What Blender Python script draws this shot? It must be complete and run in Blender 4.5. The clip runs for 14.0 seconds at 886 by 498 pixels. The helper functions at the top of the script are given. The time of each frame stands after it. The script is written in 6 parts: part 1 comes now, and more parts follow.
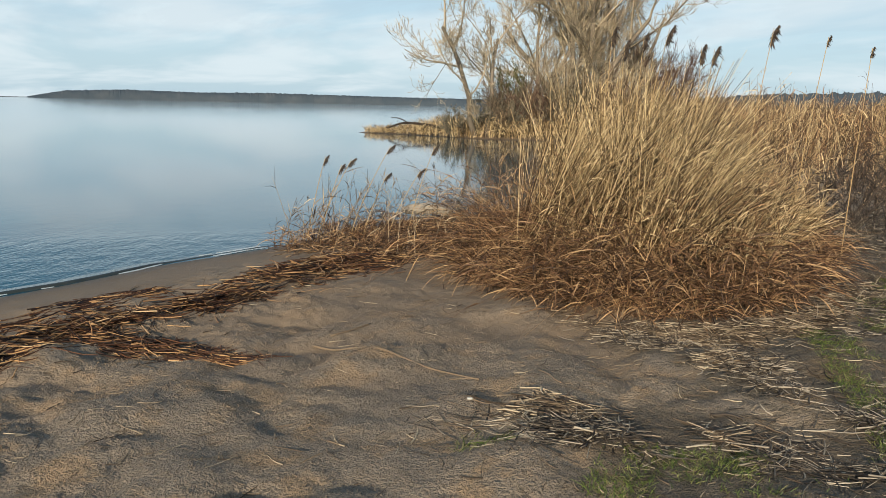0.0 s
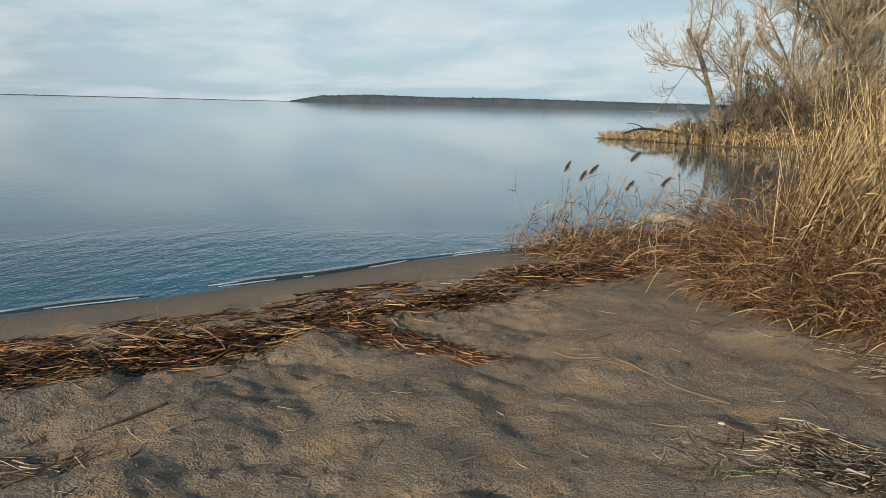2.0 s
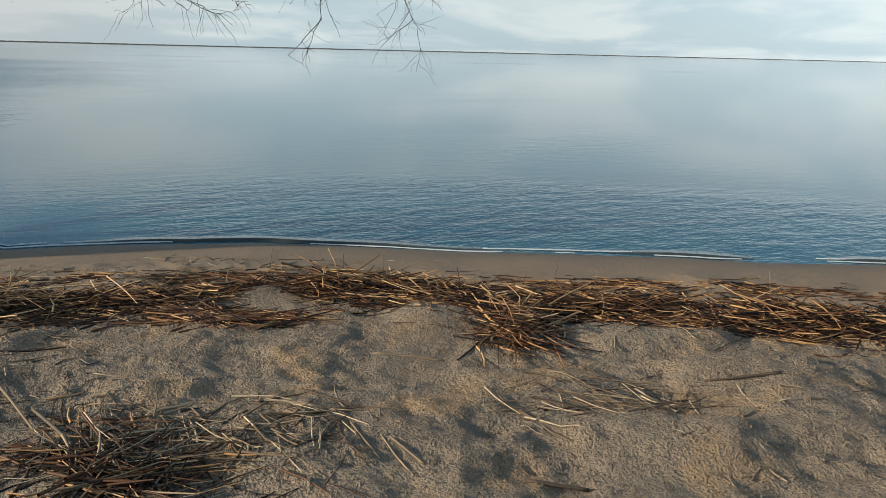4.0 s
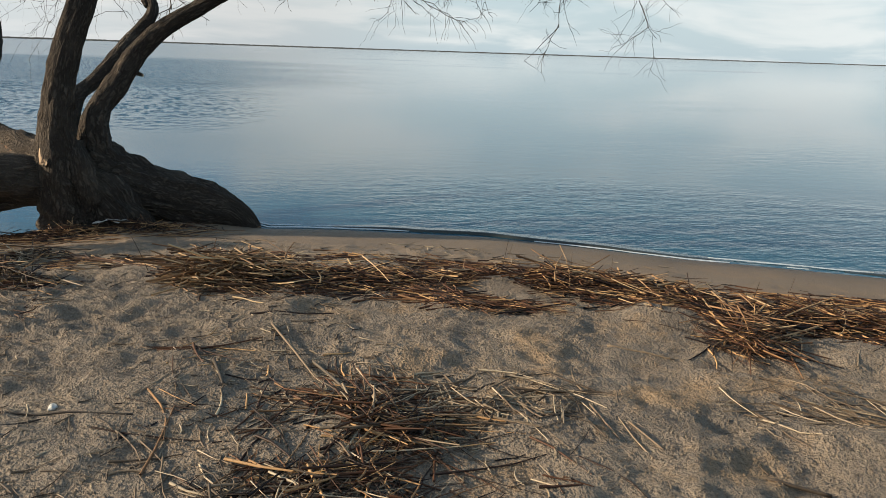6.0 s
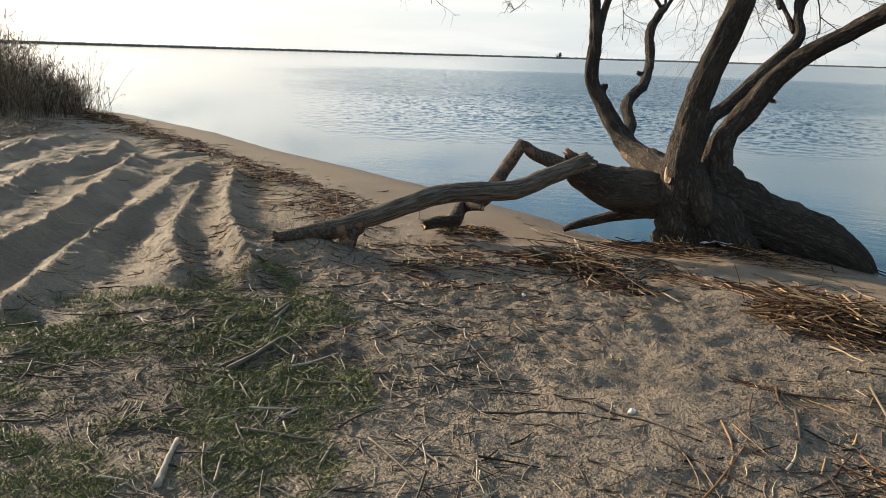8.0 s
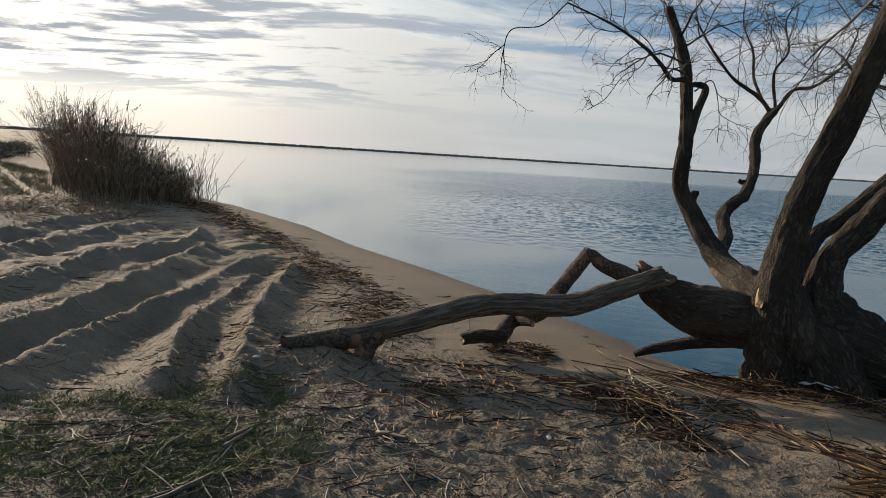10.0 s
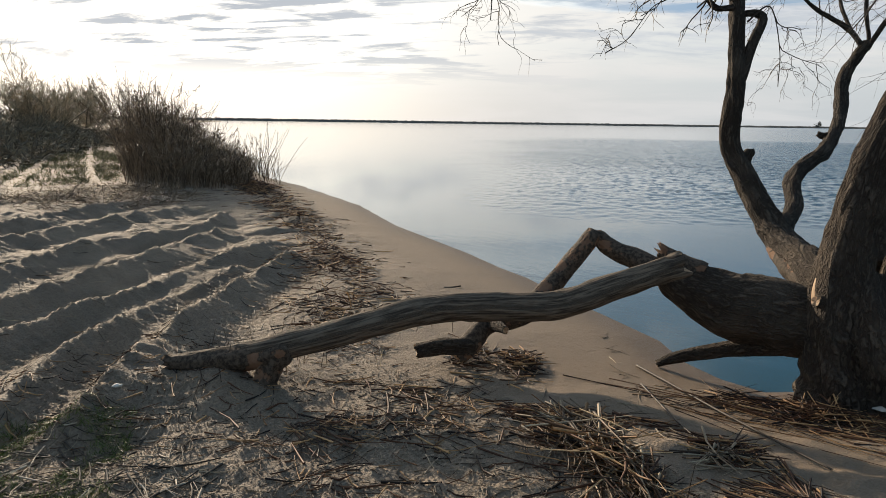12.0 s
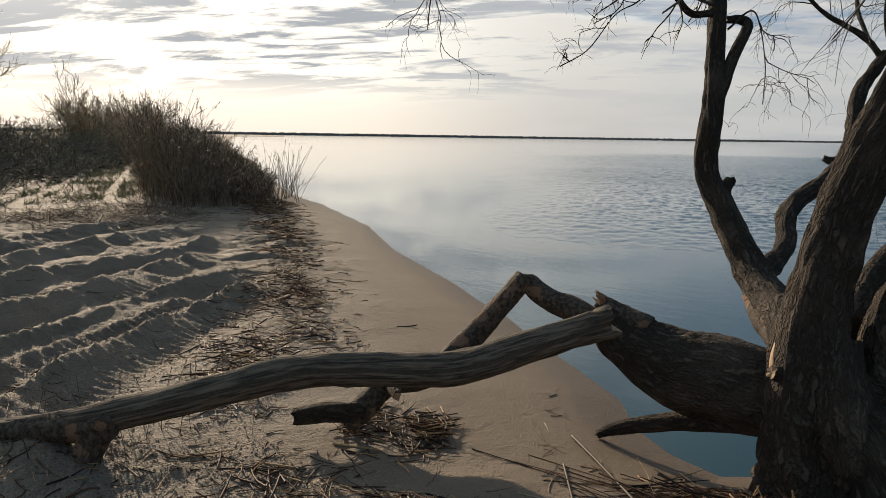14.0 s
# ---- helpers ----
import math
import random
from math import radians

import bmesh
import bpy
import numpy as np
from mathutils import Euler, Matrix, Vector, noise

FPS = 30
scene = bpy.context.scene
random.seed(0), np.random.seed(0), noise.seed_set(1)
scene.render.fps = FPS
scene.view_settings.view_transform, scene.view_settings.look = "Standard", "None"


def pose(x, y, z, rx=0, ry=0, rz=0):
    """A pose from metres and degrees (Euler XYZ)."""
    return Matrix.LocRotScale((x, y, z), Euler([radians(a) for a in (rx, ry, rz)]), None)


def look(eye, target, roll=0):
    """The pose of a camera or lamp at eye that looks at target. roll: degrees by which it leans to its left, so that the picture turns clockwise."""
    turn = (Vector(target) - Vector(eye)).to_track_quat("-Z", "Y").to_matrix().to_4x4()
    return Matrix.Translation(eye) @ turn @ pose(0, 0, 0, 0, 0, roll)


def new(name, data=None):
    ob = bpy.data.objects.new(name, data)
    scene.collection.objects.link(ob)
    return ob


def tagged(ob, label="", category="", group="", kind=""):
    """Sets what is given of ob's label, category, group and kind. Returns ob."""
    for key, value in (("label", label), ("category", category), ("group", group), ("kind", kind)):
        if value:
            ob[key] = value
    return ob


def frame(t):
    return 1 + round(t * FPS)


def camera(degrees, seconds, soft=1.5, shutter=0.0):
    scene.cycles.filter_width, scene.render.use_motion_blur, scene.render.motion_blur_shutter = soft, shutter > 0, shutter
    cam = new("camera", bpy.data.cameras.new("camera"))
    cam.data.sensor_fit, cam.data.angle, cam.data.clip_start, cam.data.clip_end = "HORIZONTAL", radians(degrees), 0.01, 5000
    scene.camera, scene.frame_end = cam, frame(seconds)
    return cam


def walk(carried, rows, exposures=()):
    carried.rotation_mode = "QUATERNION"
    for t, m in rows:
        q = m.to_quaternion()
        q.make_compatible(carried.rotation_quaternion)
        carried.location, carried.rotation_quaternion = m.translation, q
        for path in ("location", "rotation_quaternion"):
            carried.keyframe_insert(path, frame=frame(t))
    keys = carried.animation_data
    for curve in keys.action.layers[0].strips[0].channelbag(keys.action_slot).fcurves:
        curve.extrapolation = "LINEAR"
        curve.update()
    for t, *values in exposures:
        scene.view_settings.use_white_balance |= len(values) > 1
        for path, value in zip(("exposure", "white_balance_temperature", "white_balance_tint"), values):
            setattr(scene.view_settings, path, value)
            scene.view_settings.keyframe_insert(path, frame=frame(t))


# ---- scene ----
cam = camera(58.68, 14.0, soft=0.65)
# seconds, x, y, z, yaw, pitch, roll
ROWS = [
    (0.0, -0.000, 0.000, 1.498, -0.40, -10.37, -1.15),
    (0.5, -0.013, 0.017, 1.496, 3.12, -10.41, -0.96),
    (1.0, -0.043, 0.022, 1.495, 9.21, -10.50, -0.87),
    (1.5, -0.071, 0.030, 1.506, 12.65, -10.32, -0.91),
    (2.0, -0.138, -0.001, 1.503, 16.15, -10.39, -1.38),
    (2.5, -0.264, -0.055, 1.490, 22.77, -11.15, -1.64),
    (3.0, -0.413, -0.129, 1.479, 34.98, -12.67, -0.35),
    (3.5, -0.430, -0.134, 1.480, 47.78, -13.26, 0.23),
    (3.7, -0.413, -0.107, 1.478, 52.01, -13.46, -0.44),
    (5.8, -0.237, -0.411, 1.470, 71.21, -15.64, -1.24),
    (6.0, -0.230, -0.445, 1.473, 72.12, -14.10, -1.76),
    (6.5, -0.229, -0.474, 1.467, 82.15, -13.87, -1.56),
    (7.0, -0.250, -0.466, 1.479, 96.60, -14.57, -0.35),
    (7.5, -0.242, -0.479, 1.482, 107.86, -14.87, -0.90),
    (8.0, -0.278, -0.446, 1.509, 115.16, -13.86, -1.61),
    (8.2, -0.275, -0.460, 1.506, 117.36, -12.48, -1.96),
    (10.3, -1.638, -0.241, 1.434, 124.32, -6.75, -3.57),
    (10.5, -1.829, -0.211, 1.443, 124.33, -6.98, -3.75),
    (11.0, -2.362, -0.237, 1.406, 120.37, -7.27, -4.80),
    (11.5, -2.771, -0.198, 1.363, 120.52, -7.92, -1.58),
    (12.0, -3.126, -0.234, 1.411, 132.25, -9.12, -0.75),
    (12.5, -3.456, -0.362, 1.436, 133.64, -7.55, 1.55),
    (13.0, -3.708, -0.334, 1.538, 134.09, -5.52, 3.72),
    (13.5, -4.076, -0.137, 1.499, 134.93, -5.88, 1.43),
    (14.0, -4.348, -0.108, 1.483, 136.57, -8.13, -0.81),
]
EXPOSURES = [(0.0, 0.24, 6000, 6), (1.5, 0.09, 6050, 6), (2.0, 0.06, 6100, 6), (3.0, 0.26, 6200, 6), (3.5, 0.33, 6250, 6), (5.8, 0.52, 6500, 9), (6.5, 0.60, 6500, 9), (7.0, 0.79, 6500, 9), (7.5, 0.84, 6550, 8), (8.2, 0.64, 6600, 9), (10.3, -0.08, 6300, 10), (10.5, -0.05, 6300, 10), (11.0, 0.27, 6250, 10), (11.5, 0.31, 6350, 10), (12.0, 0.29, 6450, 11), (12.5, -0.33, 6550, 11), (13.0, -0.78, 6550, 11), (13.5, -0.45, 6550, 11), (14.0, -0.04, 6550, 11)]
walk(cam, [(t, pose(x, y, z, 90 + pitch, roll, yaw)) for t, x, y, z, yaw, pitch, roll in ROWS], EXPOSURES)

# ---- world and sun ----
SUN_AZ, SUN_EL = 163.5, 17.0          # degrees, counterclockwise from +y; above the horizon
TO_SUN = Vector((-math.sin(radians(SUN_AZ)) * math.cos(radians(SUN_EL)), math.cos(radians(SUN_AZ)) * math.cos(radians(SUN_EL)), math.sin(radians(SUN_EL))))
WATER = -0.30


class Nodes:
    """A short hand for node trees."""

    def __init__(self, tree):
        self.t = tree
        tree.nodes.clear()

    def add(self, kind, ins=None, **props):
        n = self.t.nodes.new(kind)
        for k, v in props.items():
            if k == "op":
                n.operation = v
            elif k == "mode":
                n.blend_type = v
            elif k == "data":
                n.data_type = v
            elif k == "sky":
                n.sky_type = v
        for k, v in (ins or {}).items():
            s = n.inputs[k]
            if isinstance(v, bpy.types.NodeSocket):
                self.t.links.new(v, s)
            else:
                s.default_value = v
        return n

    def math(self, op, a, b=0.0, c=0.0, clamp=False):
        n = self.add("ShaderNodeMath", {0: a, 1: b, 2: c}, op=op)
        n.use_clamp = clamp
        return n.outputs[0]

    def mix(self, fac, a, b, mode="MIX"):
        n = self.add("ShaderNodeMix", data="RGBA", mode=mode)
        for i, v in ((0, fac), (6, a), (7, b)):
            if isinstance(v, bpy.types.NodeSocket):
                self.t.links.new(v, n.inputs[i])
            else:
                n.inputs[i].default_value = v
        return n.outputs[2]

    def ramp(self, fac, stops):
        n = self.add("ShaderNodeValToRGB", {0: fac})
        e = n.color_ramp.elements
        while len(e) < len(stops):
            e.new(0.5)
        for el, (p, c) in zip(e, stops):
            el.position = p
            el.color = (c, c, c, 1) if isinstance(c, (int, float)) else (*c, 1)
        return n.outputs[0]

    def step(self, x, lo, hi):
        n = self.add("ShaderNodeMapRange", {0: x, 1: lo, 2: hi})
        n.interpolation_type = "SMOOTHSTEP"
        return n.outputs[0]

    def noise(self, vec, scale, detail=3.0, rough=0.55, dist=0.0):
        return self.add("ShaderNodeTexNoise", {"Vector": vec, "Scale": scale, "Detail": detail, "Roughness": rough, "Distortion": dist})

    def scaled(self, vec, s):
        n = self.add("ShaderNodeMapping", {"Vector": vec, "Scale": s})
        return n.outputs[0]


world = bpy.data.worlds.new("world")
scene.world = world
world.use_nodes = True
w = Nodes(world.node_tree)
d = w.add("ShaderNodeTexCoord").outputs["Generated"]
sky = w.add("ShaderNodeTexSky", sky="NISHITA")
sky.sun_disc, sky.sun_elevation, sky.sun_rotation = False, radians(SUN_EL), radians(360 - SUN_AZ)
sky.air_density, sky.dust_density, sky.ozone_density = 1.0, 1.5, 2.0
sep = w.add("ShaderNodeSeparateXYZ", {0: d})
dx, dy, dz = sep.outputs
up = w.math("MAXIMUM", dz, 0.0)
den = w.math("ADD", up, 0.13)
flat = w.add("ShaderNodeCombineXYZ", {0: w.math("DIVIDE", dx, den), 1: w.math("DIVIDE", dy, den), 2: 0.0}).outputs[0]
spun = w.add("ShaderNodeMapping", {"Vector": flat, "Rotation": (0, 0, radians(-128)), "Location": (3.1, 1.7, 0.0)}).outputs[0]
turned = w.scaled(spun, (0.46, 1.0, 1.0))
big = w.noise(w.scaled(spun, (0.85, 1.0, 1.0)), 0.9, 4.0, 0.55, 0.4).outputs[0]
fine = w.noise(turned, 1.7, 7.0, 0.62, 0.7).outputs[0]
cells = w.noise(w.scaled(spun, (0.50, 1.0, 1.0)), 3.6, 6.0, 0.62, 0.6).outputs[0]
sunward = w.add("ShaderNodeVectorMath", {0: d, 1: TO_SUN}, op="DOT_PRODUCT").outputs["Value"]
near_sun = w.step(sunward, 0.62, 0.95)
glow = w.math("POWER", w.math("MAXIMUM", sunward, 0.0), 120.0)
halo = w.math("POWER", w.math("MAXIMUM", sunward, 0.0), 6.0)
# a clear gap over the lake, south-west
GAP = (-math.sin(radians(106)) * math.cos(radians(27)), math.cos(radians(106)) * math.cos(radians(27)), math.sin(radians(27)))
torn = w.math("ADD", w.math("MULTIPLY", w.math("SUBTRACT", fine, 0.5), 0.26), w.math("MULTIPLY", w.math("SUBTRACT", cells, 0.5), 0.16))
gap = w.math("MULTIPLY", w.step(w.math("ADD", w.add("ShaderNodeVectorMath", {0: d, 1: GAP}, op="DOT_PRODUCT").outputs["Value"], torn), 0.865, 0.945), w.step(w.math("ADD", dz, w.math("MULTIPLY", torn, 0.25)), 0.075, 0.11))
broad = w.step(big, 0.40, 0.66)
streak = w.step(w.math("ADD", w.math("ADD", fine, w.math("MULTIPLY", w.math("SUBTRACT", cells, 0.5), 0.60)), w.math("MULTIPLY", near_sun, 0.02)), 0.48, 0.60)
SKY = 0.085
high = w.step(dz, 0.07, 0.46)
clear = w.mix(high, (6.5, 7.9, 8.6, 1), (1.4, 2.7, 4.3, 1))
clear = w.mix(0.25, clear, sky.outputs[0])
clear = w.mix(gap, clear, w.mix(w.step(dz, 0.10, 0.34), (1.35, 3.2, 5.3, 1), (0.5, 1.35, 2.6, 1)))
west = w.add("ShaderNodeVectorMath", {0: d, 1: (-math.sin(radians(52)), math.cos(radians(52)), 0.12)}, op="DOT_PRODUCT").outputs["Value"]
west = w.math("MULTIPLY", w.step(west, 0.62, 0.92), w.step(dz, 0.14, 0.25))
broad = w.math("MULTIPLY", broad, w.math("SUBTRACT", 1.0, w.math("MULTIPLY", west, 0.9)))
clear = w.mix(w.math("MULTIPLY", west, 0.85), clear, (1.4, 3.0, 4.5, 1))
veil = w.mix(w.math("MULTIPLY", w.math("MULTIPLY", broad, w.math("SUBTRACT", 1.0, w.math("MULTIPLY", gap, 0.95))), w.math("SUBTRACT", 0.75, w.math("MULTIPLY", high, 0.62))), clear, (8.4, 8.7, 8.6, 1))
bright = w.mix(w.math("MULTIPLY", halo, 1.0, clamp=True), veil, (19.0, 17.3, 14.7, 1))
dusk = w.mix(w.math("MULTIPLY", w.math("SUBTRACT", 1.0, w.step(dz, 0.0, 0.10)), w.math("MULTIPLY", near_sun, 0.45)), bright, (9.0, 7.6, 6.2, 1))
bank = w.add("ShaderNodeVectorMath", {0: d, 1: (-math.sin(radians(106)), math.cos(radians(106)), 0.1)}, op="DOT_PRODUCT").outputs["Value"]
low = w.math("SUBTRACT", 1.0, w.step(w.math("ADD", dz, w.math("MULTIPLY", w.math("SUBTRACT", fine, 0.5), 0.30)), 0.125, 0.165))
dusk = w.mix(w.math("MULTIPLY", w.math("MULTIPLY", w.step(bank, 0.80, 0.96), 0.50), low), dusk, w.mix(w.step(dz, 0.02, 0.13), (5.2, 5.0, 5.0, 1), (8.3, 7.6, 6.8, 1)))
# broken small clouds drift over the clear gap
puff = w.noise(w.scaled(spun, (0.8, 1.6, 1.0)), 2.6, 6.0, 0.6, 0.4).outputs[0]
dusk = w.mix(w.math("MULTIPLY", w.math("MULTIPLY", gap, w.step(puff, 0.50, 0.62)), 0.55), dusk, (7.6, 7.7, 7.8, 1))
shaded = w.mix(w.math("MULTIPLY", w.math("MULTIPLY", streak, w.math("MULTIPLY_ADD", near_sun, 0.85, 0.10)), w.step(dz, 0.03, 0.09)), dusk, (4.6, 5.0, 5.5, 1))
lit = w.mix(glow, shaded, (13.0, 11.5, 9.0, 1), "ADD")
# added dimming of the sky over the water in the west
thick = w.add("ShaderNodeVectorMath", {0: d, 1: (-math.sin(radians(66)), math.cos(radians(66)), 0.0)}, op="DOT_PRODUCT").outputs["Value"]
thick = w.math("MULTIPLY", w.step(thick, 0.80, 0.98), w.math("SUBTRACT", 1.0, w.step(dz, 0.3, 0.7)))
lit = w.mix(w.math("MULTIPLY", thick, 0.16), lit, (0.0, 0.0, 0.0, 1))
bg = w.add("ShaderNodeBackground", {"Color": lit, "Strength": SKY})
w.t.links.new(bg.outputs[0], w.add("ShaderNodeOutputWorld").inputs[0])

sun = new("sun", bpy.data.lights.new("sun", "SUN"))
sun.data.energy, sun.data.angle, sun.data.color = 5.0, radians(1.4), (1.0, 0.82, 0.60)
sun.matrix_world = look(TO_SUN * 50, (0, 0, 0))


# ---- materials ----
def material(name, rough=0.8, spec=0.3):
    m = bpy.data.materials.new(name)
    m.use_nodes = True
    n = Nodes(m.node_tree)
    n.b = n.add("ShaderNodeBsdfPrincipled", {"Roughness": rough, "Specular IOR Level": spec})
    n.t.links.new(n.b.outputs[0], n.add("ShaderNodeOutputMaterial").inputs[0])
    n.pos = n.add("ShaderNodeNewGeometry").outputs["Position"]
    return m, n


def setc(n, col):
    n.t.links.new(col, n.b.inputs["Base Color"])


def bump(n, height, strength, dist):
    n.t.links.new(n.add("ShaderNodeBump", {"Height": height, "Strength": strength, "Distance": dist}).outputs[0], n.b.inputs["Normal"])


def rgb(r, g, b):
    return (r, g, b, 1.0)


SAND, n = material("sand", 0.80, 0.32)
z = n.add("ShaderNodeSeparateXYZ", {0: n.pos}).outputs[2]
a = n.noise(n.pos, 1.3, 4).outputs[0]
b = n.noise(n.pos, 60, 3).outputs[0]
c = n.noise(n.pos, 9, 4, 0.65).outputs[0]
g = n.noise(n.pos, 420, 2, 0.7).outputs[0]
a2 = n.noise(n.pos, 2.7, 5, 0.6).outputs[0]
clod = n.noise(n.pos, 85, 3, 0.6).outputs[0]
dry = n.mix(n.step(a, 0.35, 0.65), rgb(0.235, 0.188, 0.140), rgb(0.305, 0.241, 0.174))
dry = n.mix(n.math("MULTIPLY", n.math("MULTIPLY", n.step(a2, 0.50, 0.64), 0.75), n.step(n.add("ShaderNodeSeparateXYZ", {0: n.pos}).outputs[1], -1.5, 1.5)), dry, rgb(0.37, 0.248, 0.138))
dry = n.mix(n.math("MULTIPLY", n.step(c, 0.52, 0.78), 0.4), dry, rgb(0.17, 0.132, 0.092))
dry = n.mix(n.math("MULTIPLY", n.step(b, 0.52, 0.72), 0.40), dry, rgb(0.12, 0.094, 0.066))
# relief is repeated in the colour: pits of the bump darker, crests paler
dry = n.mix(n.math("MULTIPLY", n.math("SUBTRACT", 1.0, n.step(clod, 0.36, 0.50)), 0.4), dry, rgb(0.105, 0.082, 0.058))
dry = n.mix(n.math("MULTIPLY", n.step(clod, 0.55, 0.68), 0.2), dry, rgb(0.47, 0.385, 0.285))
dry = n.mix(n.math("MULTIPLY", n.step(g, 0.52, 0.8), 0.25), dry, rgb(0.40, 0.325, 0.235))
# humus where grass and old litter cover the sand; painted shade under reeds
px_, py_, _ = n.add("ShaderNodeSeparateXYZ", {0: n.pos}).outputs
soil_shade = 0.0
for (cx, cy, rr) in ((5.2, 7.0, 3.6), (3.6, 4.6, 1.7), (2.4, 3.0, 1.0), (2.3, 4.5, 0.8), (1.2, 3.35, 0.7), (1.9, 5.5, 0.8), (-3.1, -3.2, 1.1)):
    ox, oy = n.math("SUBTRACT", px_, cx), n.math("SUBTRACT", py_, cy)
    dist = n.math("SQRT", n.math("ADD", n.math("MULTIPLY", ox, ox), n.math("MULTIPLY", oy, oy)))
    dist = n.math("ADD", n.math("DIVIDE", dist, rr), n.math("MULTIPLY", n.math("SUBTRACT", a2, 0.5), 1.6))
    soil_shade = n.math("MAXIMUM", soil_shade, n.math("SUBTRACT", 1.0, n.step(dist, 0.7, 1.1)))
dry = n.mix(n.math("MULTIPLY", soil_shade, n.math("MULTIPLY_ADD", c, 0.7, 0.30)), dry, rgb(0.052, 0.042, 0.027))
edge = n.math("ADD", z, n.math("MULTIPLY", n.math("SUBTRACT", a, 0.5), 0.05))
wet = n.math("SUBTRACT", 1.0, n.step(edge, WATER + 0.02, WATER + 0.085))
damp = n.math("SUBTRACT", 1.0, n.step(edge, WATER + 0.10, WATER + 0.25))
dry = n.mix(n.math("MULTIPLY", damp, 0.75), dry, rgb(0.165, 0.118, 0.076))
setc(n, n.mix(wet, dry, rgb(0.125, 0.088, 0.055)))
n.t.links.new(n.math("SUBTRACT", 0.78, n.math("MULTIPLY", wet, 0.2)), n.b.inputs["Roughness"])
m = n.noise(n.pos, 26, 4, 0.65).outputs[0]
rel = n.math("ADD", n.math("MULTIPLY", g, 0.03), n.math("ADD", n.math("MULTIPLY", clod, 1.15), n.math("ADD", n.math("MULTIPLY", m, 1.5), n.math("MULTIPLY", c, 1.6))))
bump(n, n.math("MULTIPLY", rel, n.math("SUBTRACT", 1.0, n.math("MULTIPLY", n.math("MAXIMUM", wet, damp), 0.8))), 1.0, 0.027)

LAKE, n = material("lake_water", 0.04, 0.5)
n.b.inputs["IOR"].default_value = 1.33
n.b.inputs["Base Color"].default_value = rgb(0.013, 0.064, 0.092)
sx, sy, _ = n.add("ShaderNodeSeparateXYZ", {0: n.pos}).outputs
wind = n.noise(n.scaled(n.pos, (0.045, 0.020, 1)), 1.0, 4, 0.6).outputs[0]
bear = n.math("ARCTAN2", n.math("MULTIPLY", sx, -1.0), sy)          # radians, counterclockwise from +y
away = n.math("SQRT", n.math("ADD", n.math("MULTIPLY", sx, sx), n.math("MULTIPLY", sy, sy)))
# the wind ruffles the water off the willow, and a strip along the northern beach
ruffle = n.math("MULTIPLY", n.math("MULTIPLY", n.step(bear, 1.15, 1.65), n.math("SUBTRACT", 1.0, n.step(bear, 2.05, 2.35))), n.math("MULTIPLY", n.step(away, 12.0, 48.0), n.math("SUBTRACT", 1.0, n.step(away, 75.0, 130.0))))
strip = n.math("MULTIPLY", n.math("SUBTRACT", 1.0, n.step(bear, 1.1, 1.5)), n.math("SUBTRACT", 1.0, n.step(away, 9.0, 12.5)))
edge_w = n.noise(n.scaled(n.pos, (0.10, 0.10, 1)), 1.0, 5, 0.65).outputs[0]
chop = n.step(n.math("ADD", ruffle, n.math("MULTIPLY", n.math("SUBTRACT", edge_w, 0.5), 0.9)), 0.22, 0.95)
patch = n.math("MAXIMUM", chop, n.step(n.math("ADD", wind, n.math("MULTIPLY", strip, 0.35)), 0.58, 0.80))
turn = n.add("ShaderNodeMapping", {"Vector": n.pos, "Rotation": (0, 0, radians(-36)), "Scale": (1.0, 0.5, 1)}).outputs[0]
w1 = n.noise(turn, 4.2, 3, 0.6).outputs[0]
w2 = n.noise(turn, 15.0, 2, 0.5).outputs[0]
w0 = n.noise(n.scaled(n.pos, (1.0, 1.0, 1)), 1.5, 3, 0.65).outputs[0]
hgt = n.math("ADD", n.math("MULTIPLY", n.math("ADD", n.math("MULTIPLY", w1, 0.8), n.math("MULTIPLY", w2, 0.25)), n.math("MULTIPLY_ADD", patch, 0.75, 0.08)), n.math("MULTIPLY", w0, n.math("MULTIPLY", chop, 4.0)))
fret = n.math("MULTIPLY", n.math("MULTIPLY", n.step(bear, 1.35, 1.60), n.math("SUBTRACT", 1.0, n.step(bear, 1.85, 2.02))), n.step(away, 9.0, 16.0))
n.t.links.new(n.math("ADD", n.math("MULTIPLY_ADD", patch, 0.06, 0.05), n.math("MULTIPLY", fret, 0.14)), n.b.inputs["Roughness"])
bump(n, hgt, 1.0, 0.022)


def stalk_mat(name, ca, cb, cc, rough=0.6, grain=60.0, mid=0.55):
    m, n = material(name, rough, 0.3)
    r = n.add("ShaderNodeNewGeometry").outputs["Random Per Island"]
    # the ramp's dark third puts shade between the stalks into their colour
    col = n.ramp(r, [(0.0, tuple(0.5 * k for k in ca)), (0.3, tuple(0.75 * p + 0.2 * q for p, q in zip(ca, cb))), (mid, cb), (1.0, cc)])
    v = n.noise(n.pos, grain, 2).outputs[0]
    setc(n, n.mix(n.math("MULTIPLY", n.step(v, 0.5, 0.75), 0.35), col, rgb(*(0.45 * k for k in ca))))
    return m


